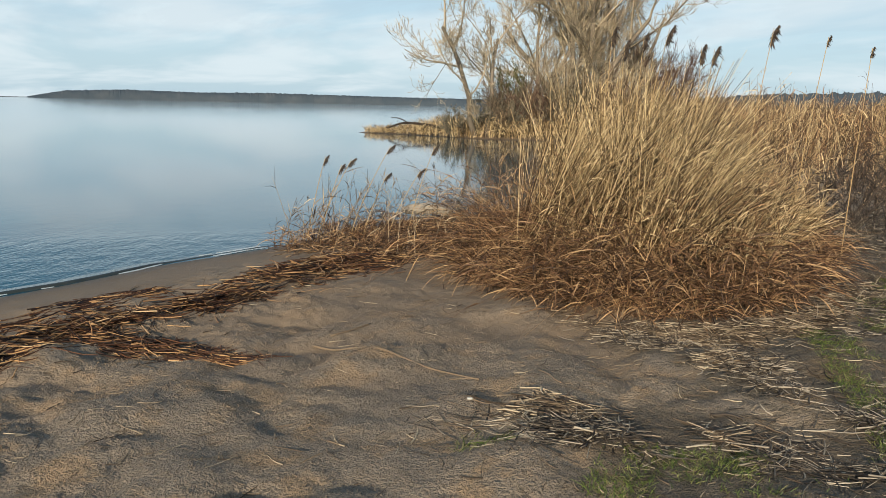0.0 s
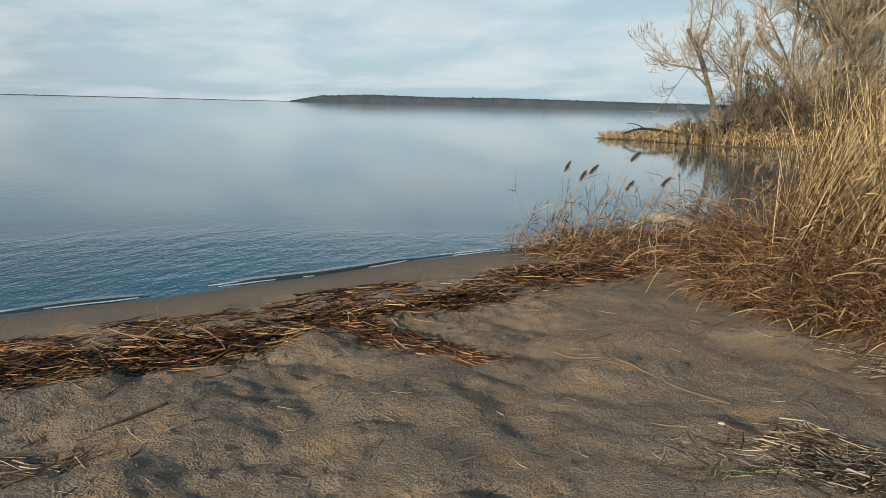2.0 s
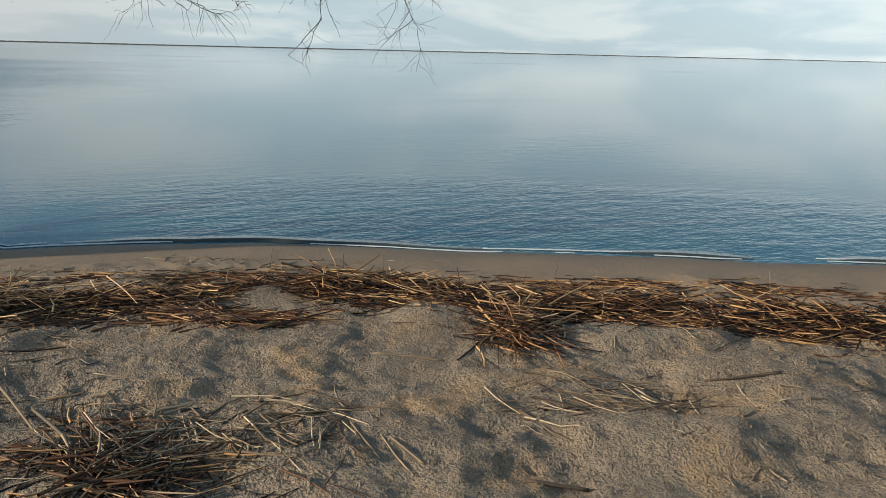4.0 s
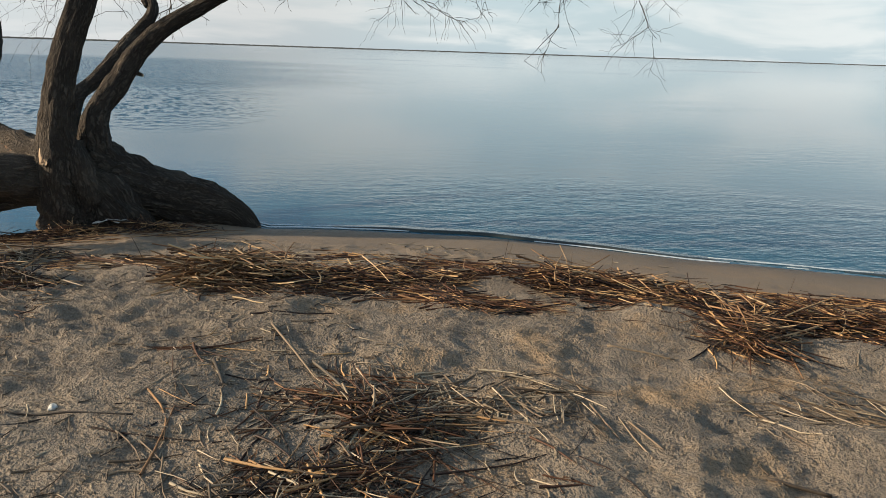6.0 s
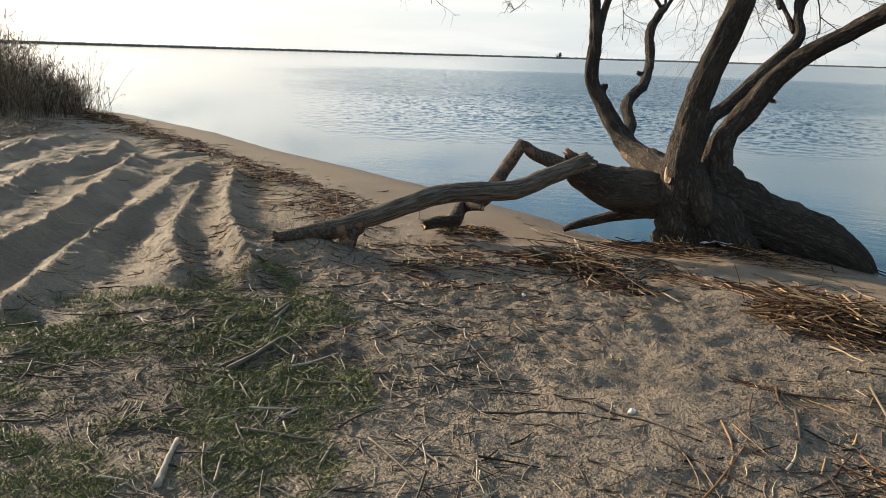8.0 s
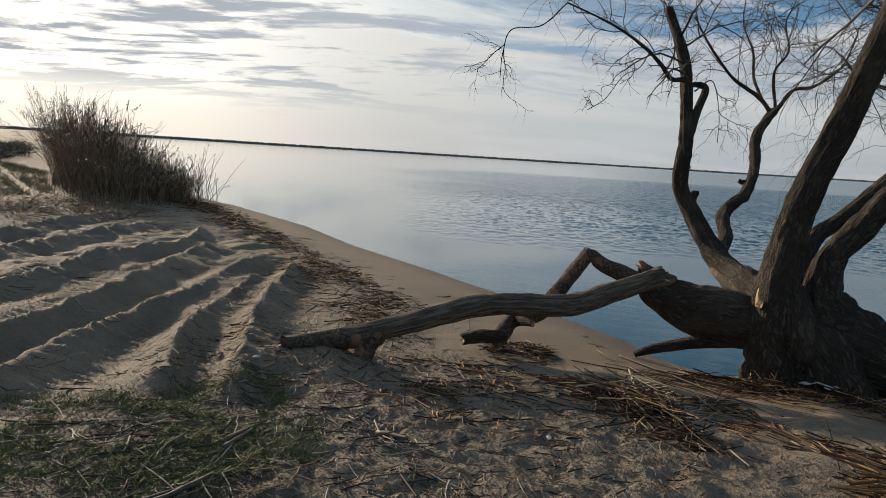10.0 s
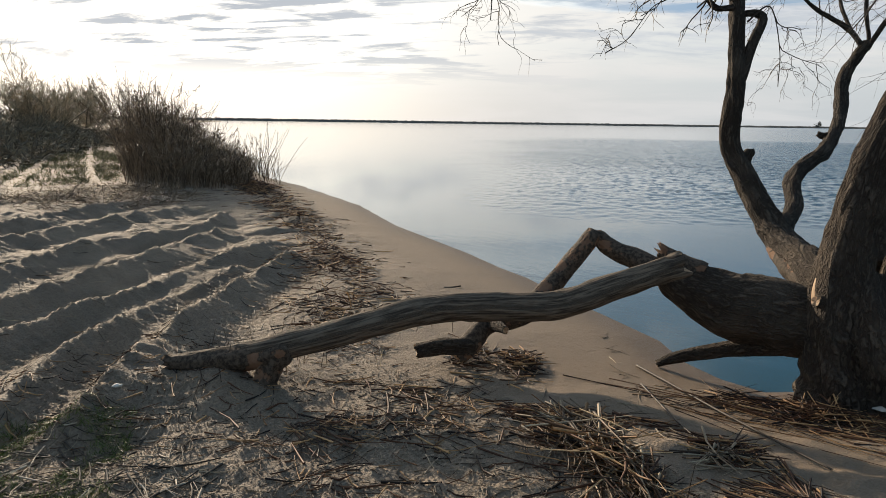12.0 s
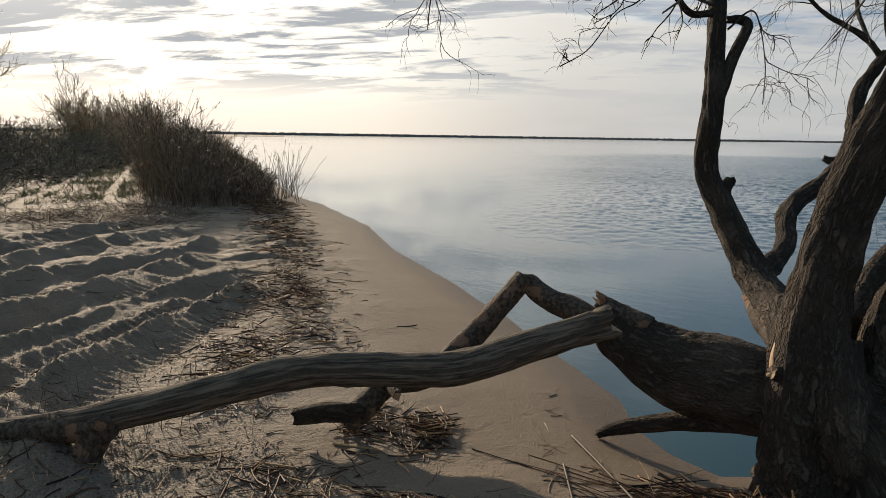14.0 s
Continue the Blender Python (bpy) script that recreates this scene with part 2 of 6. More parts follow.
STRAW = stalk_mat("dry_straw", (0.075, 0.052, 0.034), (0.205, 0.150, 0.096), (0.50, 0.405, 0.275), mid=0.62)
LITTER = stalk_mat("grey_litter", (0.035, 0.027, 0.021), (0.125, 0.100, 0.074), (0.50, 0.425, 0.32), mid=0.66)
OCHRE = stalk_mat("ochre_reed", (0.09, 0.046, 0.022), (0.285, 0.165, 0.078), (0.56, 0.40, 0.22), mid=0.6)
# the darkest and palest stalks also stand in for shaded gaps and sunlit straw
WRACK = stalk_mat("wet_wrack", (0.014, 0.008, 0.006), (0.115, 0.048, 0.020), (0.54, 0.325, 0.145), mid=0.70)
# darkest golden and russet stalks stand in for self-shade inside the stand
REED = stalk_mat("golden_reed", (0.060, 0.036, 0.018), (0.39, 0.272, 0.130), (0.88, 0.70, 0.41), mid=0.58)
RUSSET = stalk_mat("russet_reed", (0.034, 0.018, 0.010), (0.185, 0.098, 0.048), (0.52, 0.345, 0.175), mid=0.64)
BROWN = stalk_mat("brown_reed", (0.11, 0.08, 0.055), (0.19, 0.138, 0.09), (0.33, 0.25, 0.165))
PLUME = stalk_mat("reed_plume", (0.035, 0.026, 0.020), (0.065, 0.047, 0.034), (0.13, 0.095, 0.065))
GRASS = stalk_mat("short_grass", (0.050, 0.078, 0.013), (0.100, 0.134, 0.022), (0.21, 0.20, 0.07))
TWIG = stalk_mat("willow_twig", (0.035, 0.027, 0.020), (0.055, 0.042, 0.031), (0.095, 0.072, 0.05))
OLIVE = stalk_mat("olive_scrub", (0.08, 0.085, 0.03), (0.13, 0.13, 0.05), (0.20, 0.17, 0.075), grain=4.0)
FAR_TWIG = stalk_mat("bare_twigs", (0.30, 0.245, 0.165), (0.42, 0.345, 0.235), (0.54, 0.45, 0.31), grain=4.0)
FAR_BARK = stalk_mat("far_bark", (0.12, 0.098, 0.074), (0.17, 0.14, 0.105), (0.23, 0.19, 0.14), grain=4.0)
RED_TWIG = stalk_mat("reddish_twigs", (0.11, 0.065, 0.05), (0.16, 0.10, 0.07), (0.22, 0.15, 0.10), grain=4.0)
# scrub colours are lifted to stand in for glare and haze over the dune
SCRUB = stalk_mat("dark_scrub", (0.11, 0.098, 0.070), (0.18, 0.155, 0.11), (0.25, 0.215, 0.145), rough=0.9, grain=4.0)

SHALLOW, n = material("shallow_water", 0.08, 0.5)
n.b.inputs["IOR"].default_value = 1.33
setc(n, n.mix(n.noise(n.pos, 6, 3).outputs[0], rgb(0.020, 0.030, 0.032), rgb(0.050, 0.052, 0.046)))
bump(n, n.noise(n.pos, 22, 3).outputs[0], 0.6, 0.01)

BARK, n = material("willow_bark", 0.9, 0.2)
uv = n.add("ShaderNodeUVMap").outputs[0]
warp = n.add("ShaderNodeVectorMath", {0: n.scaled(uv, (34.0, 8.0, 1)), 1: n.scaled(n.noise(n.pos, 7, 3).outputs[1], (2.2, 2.2, 2.2))}, op="ADD").outputs[0]
s = n.noise(warp, 1.0, 3, 0.55, 0.3).outputs[0]
crack = n.math("ABSOLUTE", n.math("MULTIPLY_ADD", s, 2.0, -1.0))
rd = n.step(crack, 0.0, 0.34)
v = n.noise(n.pos, 40, 4, 0.65).outputs[0]
big_v = n.noise(n.pos, 2.4, 3).outputs[0]
col = n.mix(rd, rgb(0.040, 0.031, 0.024), rgb(0.112, 0.090, 0.069))
col = n.mix(n.math("MULTIPLY", n.step(v, 0.42, 0.68), 0.4), col, rgb(0.062, 0.047, 0.035))
col = n.mix(n.math("MULTIPLY", n.step(big_v, 0.5, 0.72), 0.4), col, rgb(0.175, 0.140, 0.105))
setc(n, col)
bump(n, n.math("ADD", n.math("MULTIPLY", rd, 1.0), n.math("MULTIPLY", v, 0.8)), 1.0, 0.032)

OLD, n = material("weathered_bark", 0.9, 0.2)
uv = n.add("ShaderNodeUVMap").outputs[0]
s = n.noise(n.scaled(uv, (70, 4, 1)), 1.0, 4, 0.65).outputs[0]
v = n.noise(n.pos, 11, 4, 0.6).outputs[0]
col = n.mix(n.step(s, 0.38, 0.62), rgb(0.042, 0.033, 0.025), rgb(0.165, 0.132, 0.098))
setc(n, n.mix(n.math("MULTIPLY", n.step(v, 0.52, 0.68), 0.6), col, rgb(0.095, 0.07, 0.05)))
bump(n, n.math("ADD", s, n.math("MULTIPLY", v, 0.5)), 0.9, 0.012)

BARE, n = material("stripped_wood", 0.7, 0.25)
uv = n.add("ShaderNodeUVMap").outputs[0]
s = n.noise(n.scaled(uv, (60, 3, 1)), 1.0, 3).outputs[0]
v = n.noise(n.pos, 9, 3).outputs[0]
col = n.mix(n.step(s, 0.35, 0.7), rgb(0.30, 0.19, 0.11), rgb(0.46, 0.33, 0.21))
setc(n, n.mix(n.math("MULTIPLY", n.step(v, 0.5, 0.7), 0.6), col, rgb(0.17, 0.10, 0.06)))
bump(n, s, 0.5, 0.008)

PEEL, n = material("peeling_bark", 0.85, 0.2)
v = n.noise(n.scaled(n.pos, (1, 1, 1)), 7.0, 4, 0.6).outputs[0]
f = n.noise(n.pos, 45, 3, 0.6).outputs[0]
off = n.step(v, 0.55, 0.59)
under = n.mix(f, rgb(0.12, 0.066, 0.041), rgb(0.23, 0.14, 0.088))
crust = n.mix(n.step(f, 0.35, 0.65), rgb(0.035, 0.027, 0.02), rgb(0.10, 0.077, 0.057))
setc(n, n.mix(off, crust, under))
bump(n, n.math("ADD", n.math("MULTIPLY", f, 0.5), n.math("MULTIPLY", off, -0.8)), 0.8, 0.012)

PALE, n = material("pale_driftwood", 0.8, 0.2)
s = n.noise(n.scaled(n.pos, (6, 30, 30)), 1.0, 4).outputs[0]
setc(n, n.mix(s, rgb(0.22, 0.19, 0.15), rgb(0.40, 0.355, 0.29)))
bump(n, s, 0.4, 0.01)

WHITE, n = material("pale_litter", 0.6, 0.3)
s = n.noise(n.pos, 40, 3).outputs[0]
setc(n, n.mix(s, rgb(0.38, 0.36, 0.31), rgb(0.62, 0.60, 0.55)))

FOAM, n = material("foam", 0.7, 0.3)
setc(n, n.mix(n.noise(n.pos, 25, 4).outputs[0], rgb(0.30, 0.34, 0.36), rgb(0.62, 0.66, 0.67)))

# blue-grey of distant haze is put into the colour of the woods
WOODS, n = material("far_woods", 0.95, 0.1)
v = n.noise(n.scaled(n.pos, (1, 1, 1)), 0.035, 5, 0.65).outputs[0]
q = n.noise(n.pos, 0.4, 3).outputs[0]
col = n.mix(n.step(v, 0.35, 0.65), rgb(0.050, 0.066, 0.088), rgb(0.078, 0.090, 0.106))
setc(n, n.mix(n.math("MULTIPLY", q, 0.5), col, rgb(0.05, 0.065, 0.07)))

# paled for haze: the air over the lake is part of this colour
SHORE, n = material("far_shore", 0.95, 0.1)
v = n.noise(n.pos, 0.02, 4).outputs[0]
setc(n, n.mix(v, rgb(0.07, 0.075, 0.072), rgb(0.13, 0.125, 0.11)))


# ---- shapes ----
def hash2(ix, iy, seed):
    h = np.sin(ix * 127.1 + iy * 311.7 + seed * 74.7) * 43758.5453
    return h - np.floor(h)


def vnoise(x, y, seed=0):
    """Smooth value noise, 0 to 1."""
    ix, iy = np.floor(x), np.floor(y)
    fx, fy = x - ix, y - iy
    fx, fy = fx * fx * fx * (fx * (fx * 6 - 15) + 10), fy * fy * fy * (fy * (fy * 6 - 15) + 10)
    a, b = hash2(ix, iy, seed), hash2(ix + 1, iy, seed)
    c, d = hash2(ix, iy + 1, seed), hash2(ix + 1, iy + 1, seed)
    return a + (b - a) * fx + (c - a) * fy + (a - b - c + d) * fx * fy


def fbm(x, y, seed=0, octaves=4, gain=0.5):
    s, amp, tot = 0.0, 1.0, 0.0
    for k in range(octaves):
        c, sn = math.cos(0.6 * k), math.sin(0.6 * k)
        s = s + amp * vnoise((x * c - y * sn) * 2 ** k + 9.1 * k, (x * sn + y * c) * 2 ** k - 4.3 * k, seed + k)
        tot += amp
        amp *= gain
    return s / tot


def smooth(x, lo, hi):
    t = np.clip((x - lo) / (hi - lo), 0, 1)
    return t * t * (3 - 2 * t)


def mesh_of(name, verts, faces, mat, smooth_faces=True, uvs=None):
    me = bpy.data.meshes.new(name)
    verts = np.asarray(verts, dtype=np.float32)
    faces = np.asarray(faces, dtype=np.int32)
    k = faces.shape[1]
    me.vertices.add(len(verts))
    me.vertices.foreach_set("co", verts.ravel())
    me.loops.add(faces.size)
    me.loops.foreach_set("vertex_index", faces.ravel())
    me.polygons.add(len(faces))
    me.polygons.foreach_set("loop_start", np.arange(0, faces.size, k, dtype=np.int32))
    if smooth_faces:
        me.polygons.foreach_set("use_smooth", np.ones(len(faces), dtype=bool))
    if uvs is not None:
        lay = me.uv_layers.new(name="UVMap")
        lay.data.foreach_set("uv", np.asarray(uvs, dtype=np.float32)[faces.ravel()].ravel())
    me.update(calc_edges=True)
    me.validate()
    me.materials.append(mat)
    return me


def part(name, me, parent=None, label=""):
    ob = new(name, me)
    ob.parent = parent
    if label:
        ob["label"] = label
    return ob


def stuff(name, me, label, category):
    return tagged(new(name, me), label, category, kind="stuff")


def frames_along(paths):
    t = np.gradient(paths, axis=1)
    t /= np.linalg.norm(t, axis=2, keepdims=True) + 1e-9
    ref = np.where(np.abs(t[:, :1, 2:]) > 0.8, np.array([1.0, 0.2, 0.0]), np.array([0.0, 0.0, 1.0]))
    u = np.cross(t, np.broadcast_to(ref, t.shape))
    u /= np.linalg.norm(u, axis=2, keepdims=True) + 1e-9
    return t, u, np.cross(t, u)


def tubes(paths, radii, sides=3):
    """Many thin tubes at once. paths: n x k x 3, radii: n x k. Returns vertices and quads."""
    paths, radii = np.asarray(paths, float), np.asarray(radii, float)
    nn, k, _ = paths.shape
    _, u, v = frames_along(paths)
    ang = np.arange(sides) * 2 * math.pi / sides
    ring = paths[:, :, None] + radii[:, :, None, None] * (u[:, :, None] * np.cos(ang)[:, None] + v[:, :, None] * np.sin(ang)[:, None])
    base = (np.arange(nn) * k * sides)[:, None, None]
    i, s = np.arange(k - 1)[None, :, None] * sides, np.arange(sides)[None, None, :]
    s2 = (s + 1) % sides
    quads = np.stack([base + i + s, base + i + s2, base + i + sides + s2, base + i + sides + s], -1).reshape(-1, 4)
    return ring.reshape(-1, 3), quads


def ribbons(paths, widths, sideways):
    """Many thin bent leaves. sideways: n x 3."""
    paths, widths = np.asarray(paths, float), np.asarray(widths, float)
    nn, k, _ = paths.shape
    off = sideways[:, None] * widths[:, :, None] * 0.5
    vs = np.stack([paths - off, paths + off], 2).reshape(-1, 3)
    base, i = (np.arange(nn) * k * 2)[:, None], (np.arange(k - 1) * 2)[None]
    q = np.stack([base + i, base + i + 1, base + i + 3, base + i + 2], -1).reshape(-1, 4)
    return vs, q


def joined(*pieces):
    vs, fs, o = [], [], 0
    for v, f in pieces:
        vs.append(v)
        fs.append(f + o)
        o += len(v)
    return np.concatenate(vs), np.concatenate(fs)


# ---- the lie of the land ----
COAST = [(-600, -900), (-200, -330), (-75, -128), (-40, -63), (-27, -38.5), (-19.8, -25.1), (-17.2, -20), (-16.2, -17.2), (-14.0, -12.4), (-12.3, -9.6), (-11.0, -6.9),
         (-10.5, -6.0), (-10.2, -5.35), (-9.6, -4.4), (-9.25, -3.75), (-8.85, -3.05), (-8.45, -2.65), (-8.26, -2.3), (-8.2, -1.98), (-8.7, -1.5), (-8.95, -0.8), (-8.55, -0.1), (-8.07, 0.27), (-7.9, 0.95), (-7.3, 2.35), (-6.9, 2.9),
         (-6.12, 3.85), (-5.85, 4.3), (-5.05, 5.45), (-4.55, 6.0), (-3.95, 6.95), (-3.6, 7.45), (-2.95, 8.58), (-2.05, 9.65), (-1.5, 10.6), (-0.6, 11.9), (1.2, 13.6), (3.5, 18),
         (6, 28), (7.5, 38), (6, 42.6), (2, 43.2), (-2.4, 47.4), (-4.6, 49.0), (-5.2, 50.2), (-3, 55), (3, 62), (18, 84), (60, 170), (200, 430), (900, 1400), (3500, 3000), (3500, -3500), (-600, -3500)]


def land(x, y):
    """Signed distance to the water's edge, in metres: positive on land."""
    x, y = np.asarray(x, float), np.asarray(y, float)
    best, inside = np.full(x.shape, 1e9), np.zeros(x.shape, bool)
    for (ax, ay), (bx, by) in zip(COAST, COAST[1:] + COAST[:1]):
        ex, ey = bx - ax, by - ay
        t = np.clip(((x - ax) * ex + (y - ay) * ey) / (ex * ex + ey * ey), 0, 1)
        best = np.minimum(best, (x - ax - t * ex) ** 2 + (y - ay - t * ey) ** 2)
        cross = (ay > y) != (by > y)
        inside ^= cross & (x < ex * (y - ay) / (ey if ey else 1e-9) + ax)
    return np.sqrt(best) * np.where(inside, 1, -1)


def along(x, y, pts):
    """Distance to a polyline and how far along it the nearest place is."""
    best, where, run = np.full(x.shape, 1e9), np.zeros(x.shape), 0.0
    for (ax, ay), (bx, by) in zip(pts, pts[1:]):
        ex, ey = bx - ax, by - ay
        ln = math.hypot(ex, ey)
        t = np.clip(((x - ax) * ex + (y - ay) * ey) / ln ** 2, 0, 1)
        dd = np.hypot(x - ax - t * ex, y - ay - t * ey)
        where = np.where(dd < best, run + t * ln, where)
        best = np.minimum(best, dd)
        run += ln
    return best, where


RUTS = [[(-8.6, -7.35), (-7.0, -6.15), (-6.1, -5.4), (-5.15, -4.47), (-4.58, -3.9)],
        [(-7.9, -7.2), (-7.3, -6.85), (-6.3, -6.1), (-5.65, -5.6), (-4.93, -4.98), (-4.48, -4.45)],
        [(-9.0, -8.3), (-6.95, -7.0), (-6.1, -6.45), (-4.9, -5.75), (-4.0, -5.15), (-3.2, -4.6)],
        [(-9.3, -9.7), (-7.8, -8.55), (-7.0, -7.9), (-5.8, -7.0), (-5.17, -6.54), (-3.6, -5.6), (-2.4, -5.0)],
        [(-9.9, -10.7), (-8.4, -9.5), (-7.65, -9.25), (-6.65, -8.8), (-5.7, -8.0), (-3.0, -6.5), (-1.8, -5.9)],
        [(-10.2, -12.3), (-6.4, -9.9), (-2.6, -7.7)],
        [(-10.5, -14.0), (-6.6, -11.2), (-2.6, -9.2)]]
DENTS = [(-1.52, 3.85, .035), (-1.45, 3.35, .04), (-1.45, 2.95, .035), (-3.43, 2.2, .08), (-3.3, 1.87, .09), (-2.77, 1.73, .09), (-3.5, 1.42, .08), (-2.47, 1.57, .09), (-2.6, 1.9, .08), (-4.8, .25, .12),
         (-1.15, 4.2, .11), (-2.1, 3.9, .08), (-0.75, 3.7, .10), (-2.9, 2.9, .08), (-2.0, 1.4, .08), (-2.2, 1.05, .08)]


LIFT = 0.135


def height(x, y):
    x, y = np.asarray(x, float), np.asarray(y, float)
    dl = land(x, y)
    wob = dl + (fbm(x * 0.7, y * 0.7, 3, 3) - 0.5) * 0.35 * smooth(np.abs(dl), 0.1, 1.2)
    prof = np.interp(wob, [-400, -60, -12, -3, -0.8, 0, 0.35, 0.9, 1.6, 2.4, 4.0, 9.0, 40, 200], [-9, -5, -2.2, -0.95, -0.46, WATER, -0.245, -0.20, -0.15, -0.09, -0.04, 0.0, 0.1, 0.4])
    dry = smooth(dl, 0.5, 1.8)
    near = smooth(-np.hypot(x + 3.5, y + 0.5), -16, -11)
    # the northern slope dips a little towards the grassy point
    prof = prof - 0.13 * smooth(dl, 1.2, 3.2) * smooth(y, 3.2, 6.0) * smooth(-y, -11, -8) * smooth(x, -3, -1.5) * smooth(-x, -3.5, -1)
    soft = (fbm(x * 1.7, y * 1.7, 11, 4) - 0.5)
    mound = np.abs(fbm(x * 1.6 + 5 - 0.5 * y, y * 1.25, 23, 2) - 0.5) * 2
    rough = (fbm(x * 6.5, y * 6.5, 31, 3) - 0.5)
    field = smooth(y, 0.4, 2.6) * smooth(-y, -7.5, -5.5)
    crumb = fbm(x * 15, y * 15, 37, 2) - 0.5
    south = smooth(-y, 1.0, 4.0)
    # paths trodden through the sand, between smoother wind-blown patches
    trod = smooth(fbm(x * 0.8 + 2, y * 0.8, 29, 3), 0.42, 0.60)
    steps = np.abs(fbm(x * 3.6, y * 3.6 + 4, 27, 2) - 0.5) * 2
    h = prof + dry * near * (1 - 0.62 * south) * (0.095 * soft + (0.012 + 0.020 * trod) * rough + (0.013 + 0.014 * trod) * crumb + 0.032 * trod * (1 - 0.6 * field) * (steps - 0.3)) + dry * field * near * (0.125 * (mound - 0.3))
    h = h + (fbm(x * 0.25, y * 0.25, 47, 3) - 0.5) * 0.35 * smooth(dl, 4, 14) * (1 - near)
    # wind-blown ripples and old tracks before the southern reeds
    h = h + dry * smooth(-y, 7.0, 9.5) * smooth(y, -19, -15) * (0.11 * (np.abs(fbm(x * 1.3 + 0.7 * y, y * 1.5 - 0.4 * x, 87, 3) - 0.5) * 2 - 0.25) + 0.03 * rough)
    # trampled, clodded sand round the fallen limb and the grass
    tramp = dry * np.exp(-(((x + 4.6) / 2.0) ** 2 + ((y + 2.4) / 1.7) ** 2) ** 2)
    h = h + tramp * (0.040 * rough + 0.026 * (np.abs(fbm(x * 10, y * 10, 67, 2) - 0.5) * 2 - 0.3))
    for k, pts in enumerate(RUTS):
        dd, s = along(x, y, pts)
        dd = dd + (fbm(s * 1.4 + 7 * k, s * 0 + k, 61, 3) - 0.5) * 0.06
        fade = smooth(s, 0.0, 0.5)
        ridge, floor = np.exp(-np.abs(dd / 0.115) ** 1.25), np.exp(-(((dd - 0.32) / 0.17) ** 2))
        tall = 0.098 + 0.03 * rough + 0.045 * (vnoise(s * 2.3, s * 0 + k, 8) - 0.5) + 0.04 * crumb
        tread = 0.013 * np.sin(s * 62 + 3 * k) * smooth(vnoise(s * 1.1, s * 0 + k, 9), 0.4, 0.6)
        h = h + fade * ((1.35 if k == 0 else 1.0) * tall * ridge - floor * (0.045 * (0.8 + 0.4 * vnoise(s * 3, s * 0 + k, 5)) + tread))
    for k, (px, py, r) in enumerate(DENTS):
        q = np.hypot(x - px, (y - py) * 0.8) / r
        q = q * (0.8 + 0.5 * vnoise(x * 9, y * 9, k))
        h = h - (0.30 if r > 0.05 else 0.55) * r * np.exp(-q ** 2.0) + 0.10 * r * np.exp(-((q - 1.6) / 0.5) ** 2)
    h = h + LIFT * np.exp(-(((x + 5.36) / 0.42) ** 2 + ((y + 4.02) / 0.42) ** 2))
    # low dune behind the southern reeds
    h = h + 1.1 * smooth(-y, 30, 44) * smooth(dl, 9, 20) * smooth(x, -34, -24) * smooth(-y, -400, -60)
    return h


def spread(lo, hi, step, far):
    core = list(np.arange(lo, hi + 1e-6, step))
    s, out = step, []
    p = hi
    while p < far:
        s *= 1.17
        p += s
        out.append(p)
    s, back = step, []
    p = lo
    while p > -far:
        s *= 1.17
        p -= s
        back.append(p)
    return np.array(back[::-1] + core + out)


gx, gy = spread(-10.8, 3.6, 0.029, 3400), spread(-13.6, 8.2, 0.029, 3400)
X, Y = np.meshgrid(gx, gy)
Z = height(X, Y)
ix, iy = np.meshgrid(np.arange(len(gx) - 1), np.arange(len(gy) - 1))
v0 = (iy * len(gx) + ix).ravel()
ground = new("ground", mesh_of("ground", np.stack([X, Y, Z], -1).reshape(-1, 3), np.stack([v0, v0 + 1, v0 + 1 + len(gx), v0 + len(gx)], -1), SAND))
tagged(ground, "damp brown sandy beach with dents, ruts and low mounds", "sand", kind="structure")

# the lake: one flat sheet
c = 3600.0
lake = new("water", mesh_of("water", [(-c, -c, WATER), (c, -c, WATER), (c, c, WATER), (-c, c, WATER)], [(0, 1, 2, 3)], LAKE, False))
tagged(lake, "calm blue-grey lake with faint ripples and sky reflections", "lake", kind="structure")


# the patch that the wind ruffles, off the willow
ring = 12.5 * 1.0067 ** np.arange(330)
fan_az = np.radians(np.linspace(80.0, 131.0, 760))
RR, AA = np.meshgrid(ring, fan_az, indexing="ij")
wx, wy = -np.sin(AA) * RR, np.cos(AA) * RR
env = smooth(RR, 14, 25) * smooth(-RR, -125, -85) * smooth(AA, radians(81), radians(92)) * smooth(-AA, -radians(130), -radians(118))
env = env * smooth(env + 1.1 * (fbm(wx * 0.07, wy * 0.09, 55, 4, 0.6) - 0.5), 0.05, 0.32)
wave = (fbm(wx * 5.6 + 1.5 * wy, wy * 5.0, 57, 2, 0.55) - 0.5) * 0.060
wz = WATER - 0.012 + env * (0.055 + wave)
cells = (np.arange(329)[:, None] * 760 + np.arange(759)[None]).ravel()
ripples = new("water_ripples", mesh_of("water_ripples", np.stack([wx, wy, wz], -1).reshape(-1, 3), np.stack([cells, cells + 760, cells + 761, cells + 1], -1), LAKE))
tagged(ripples, "dark wind-ruffled patch of the lake", "lake", kind="structure")


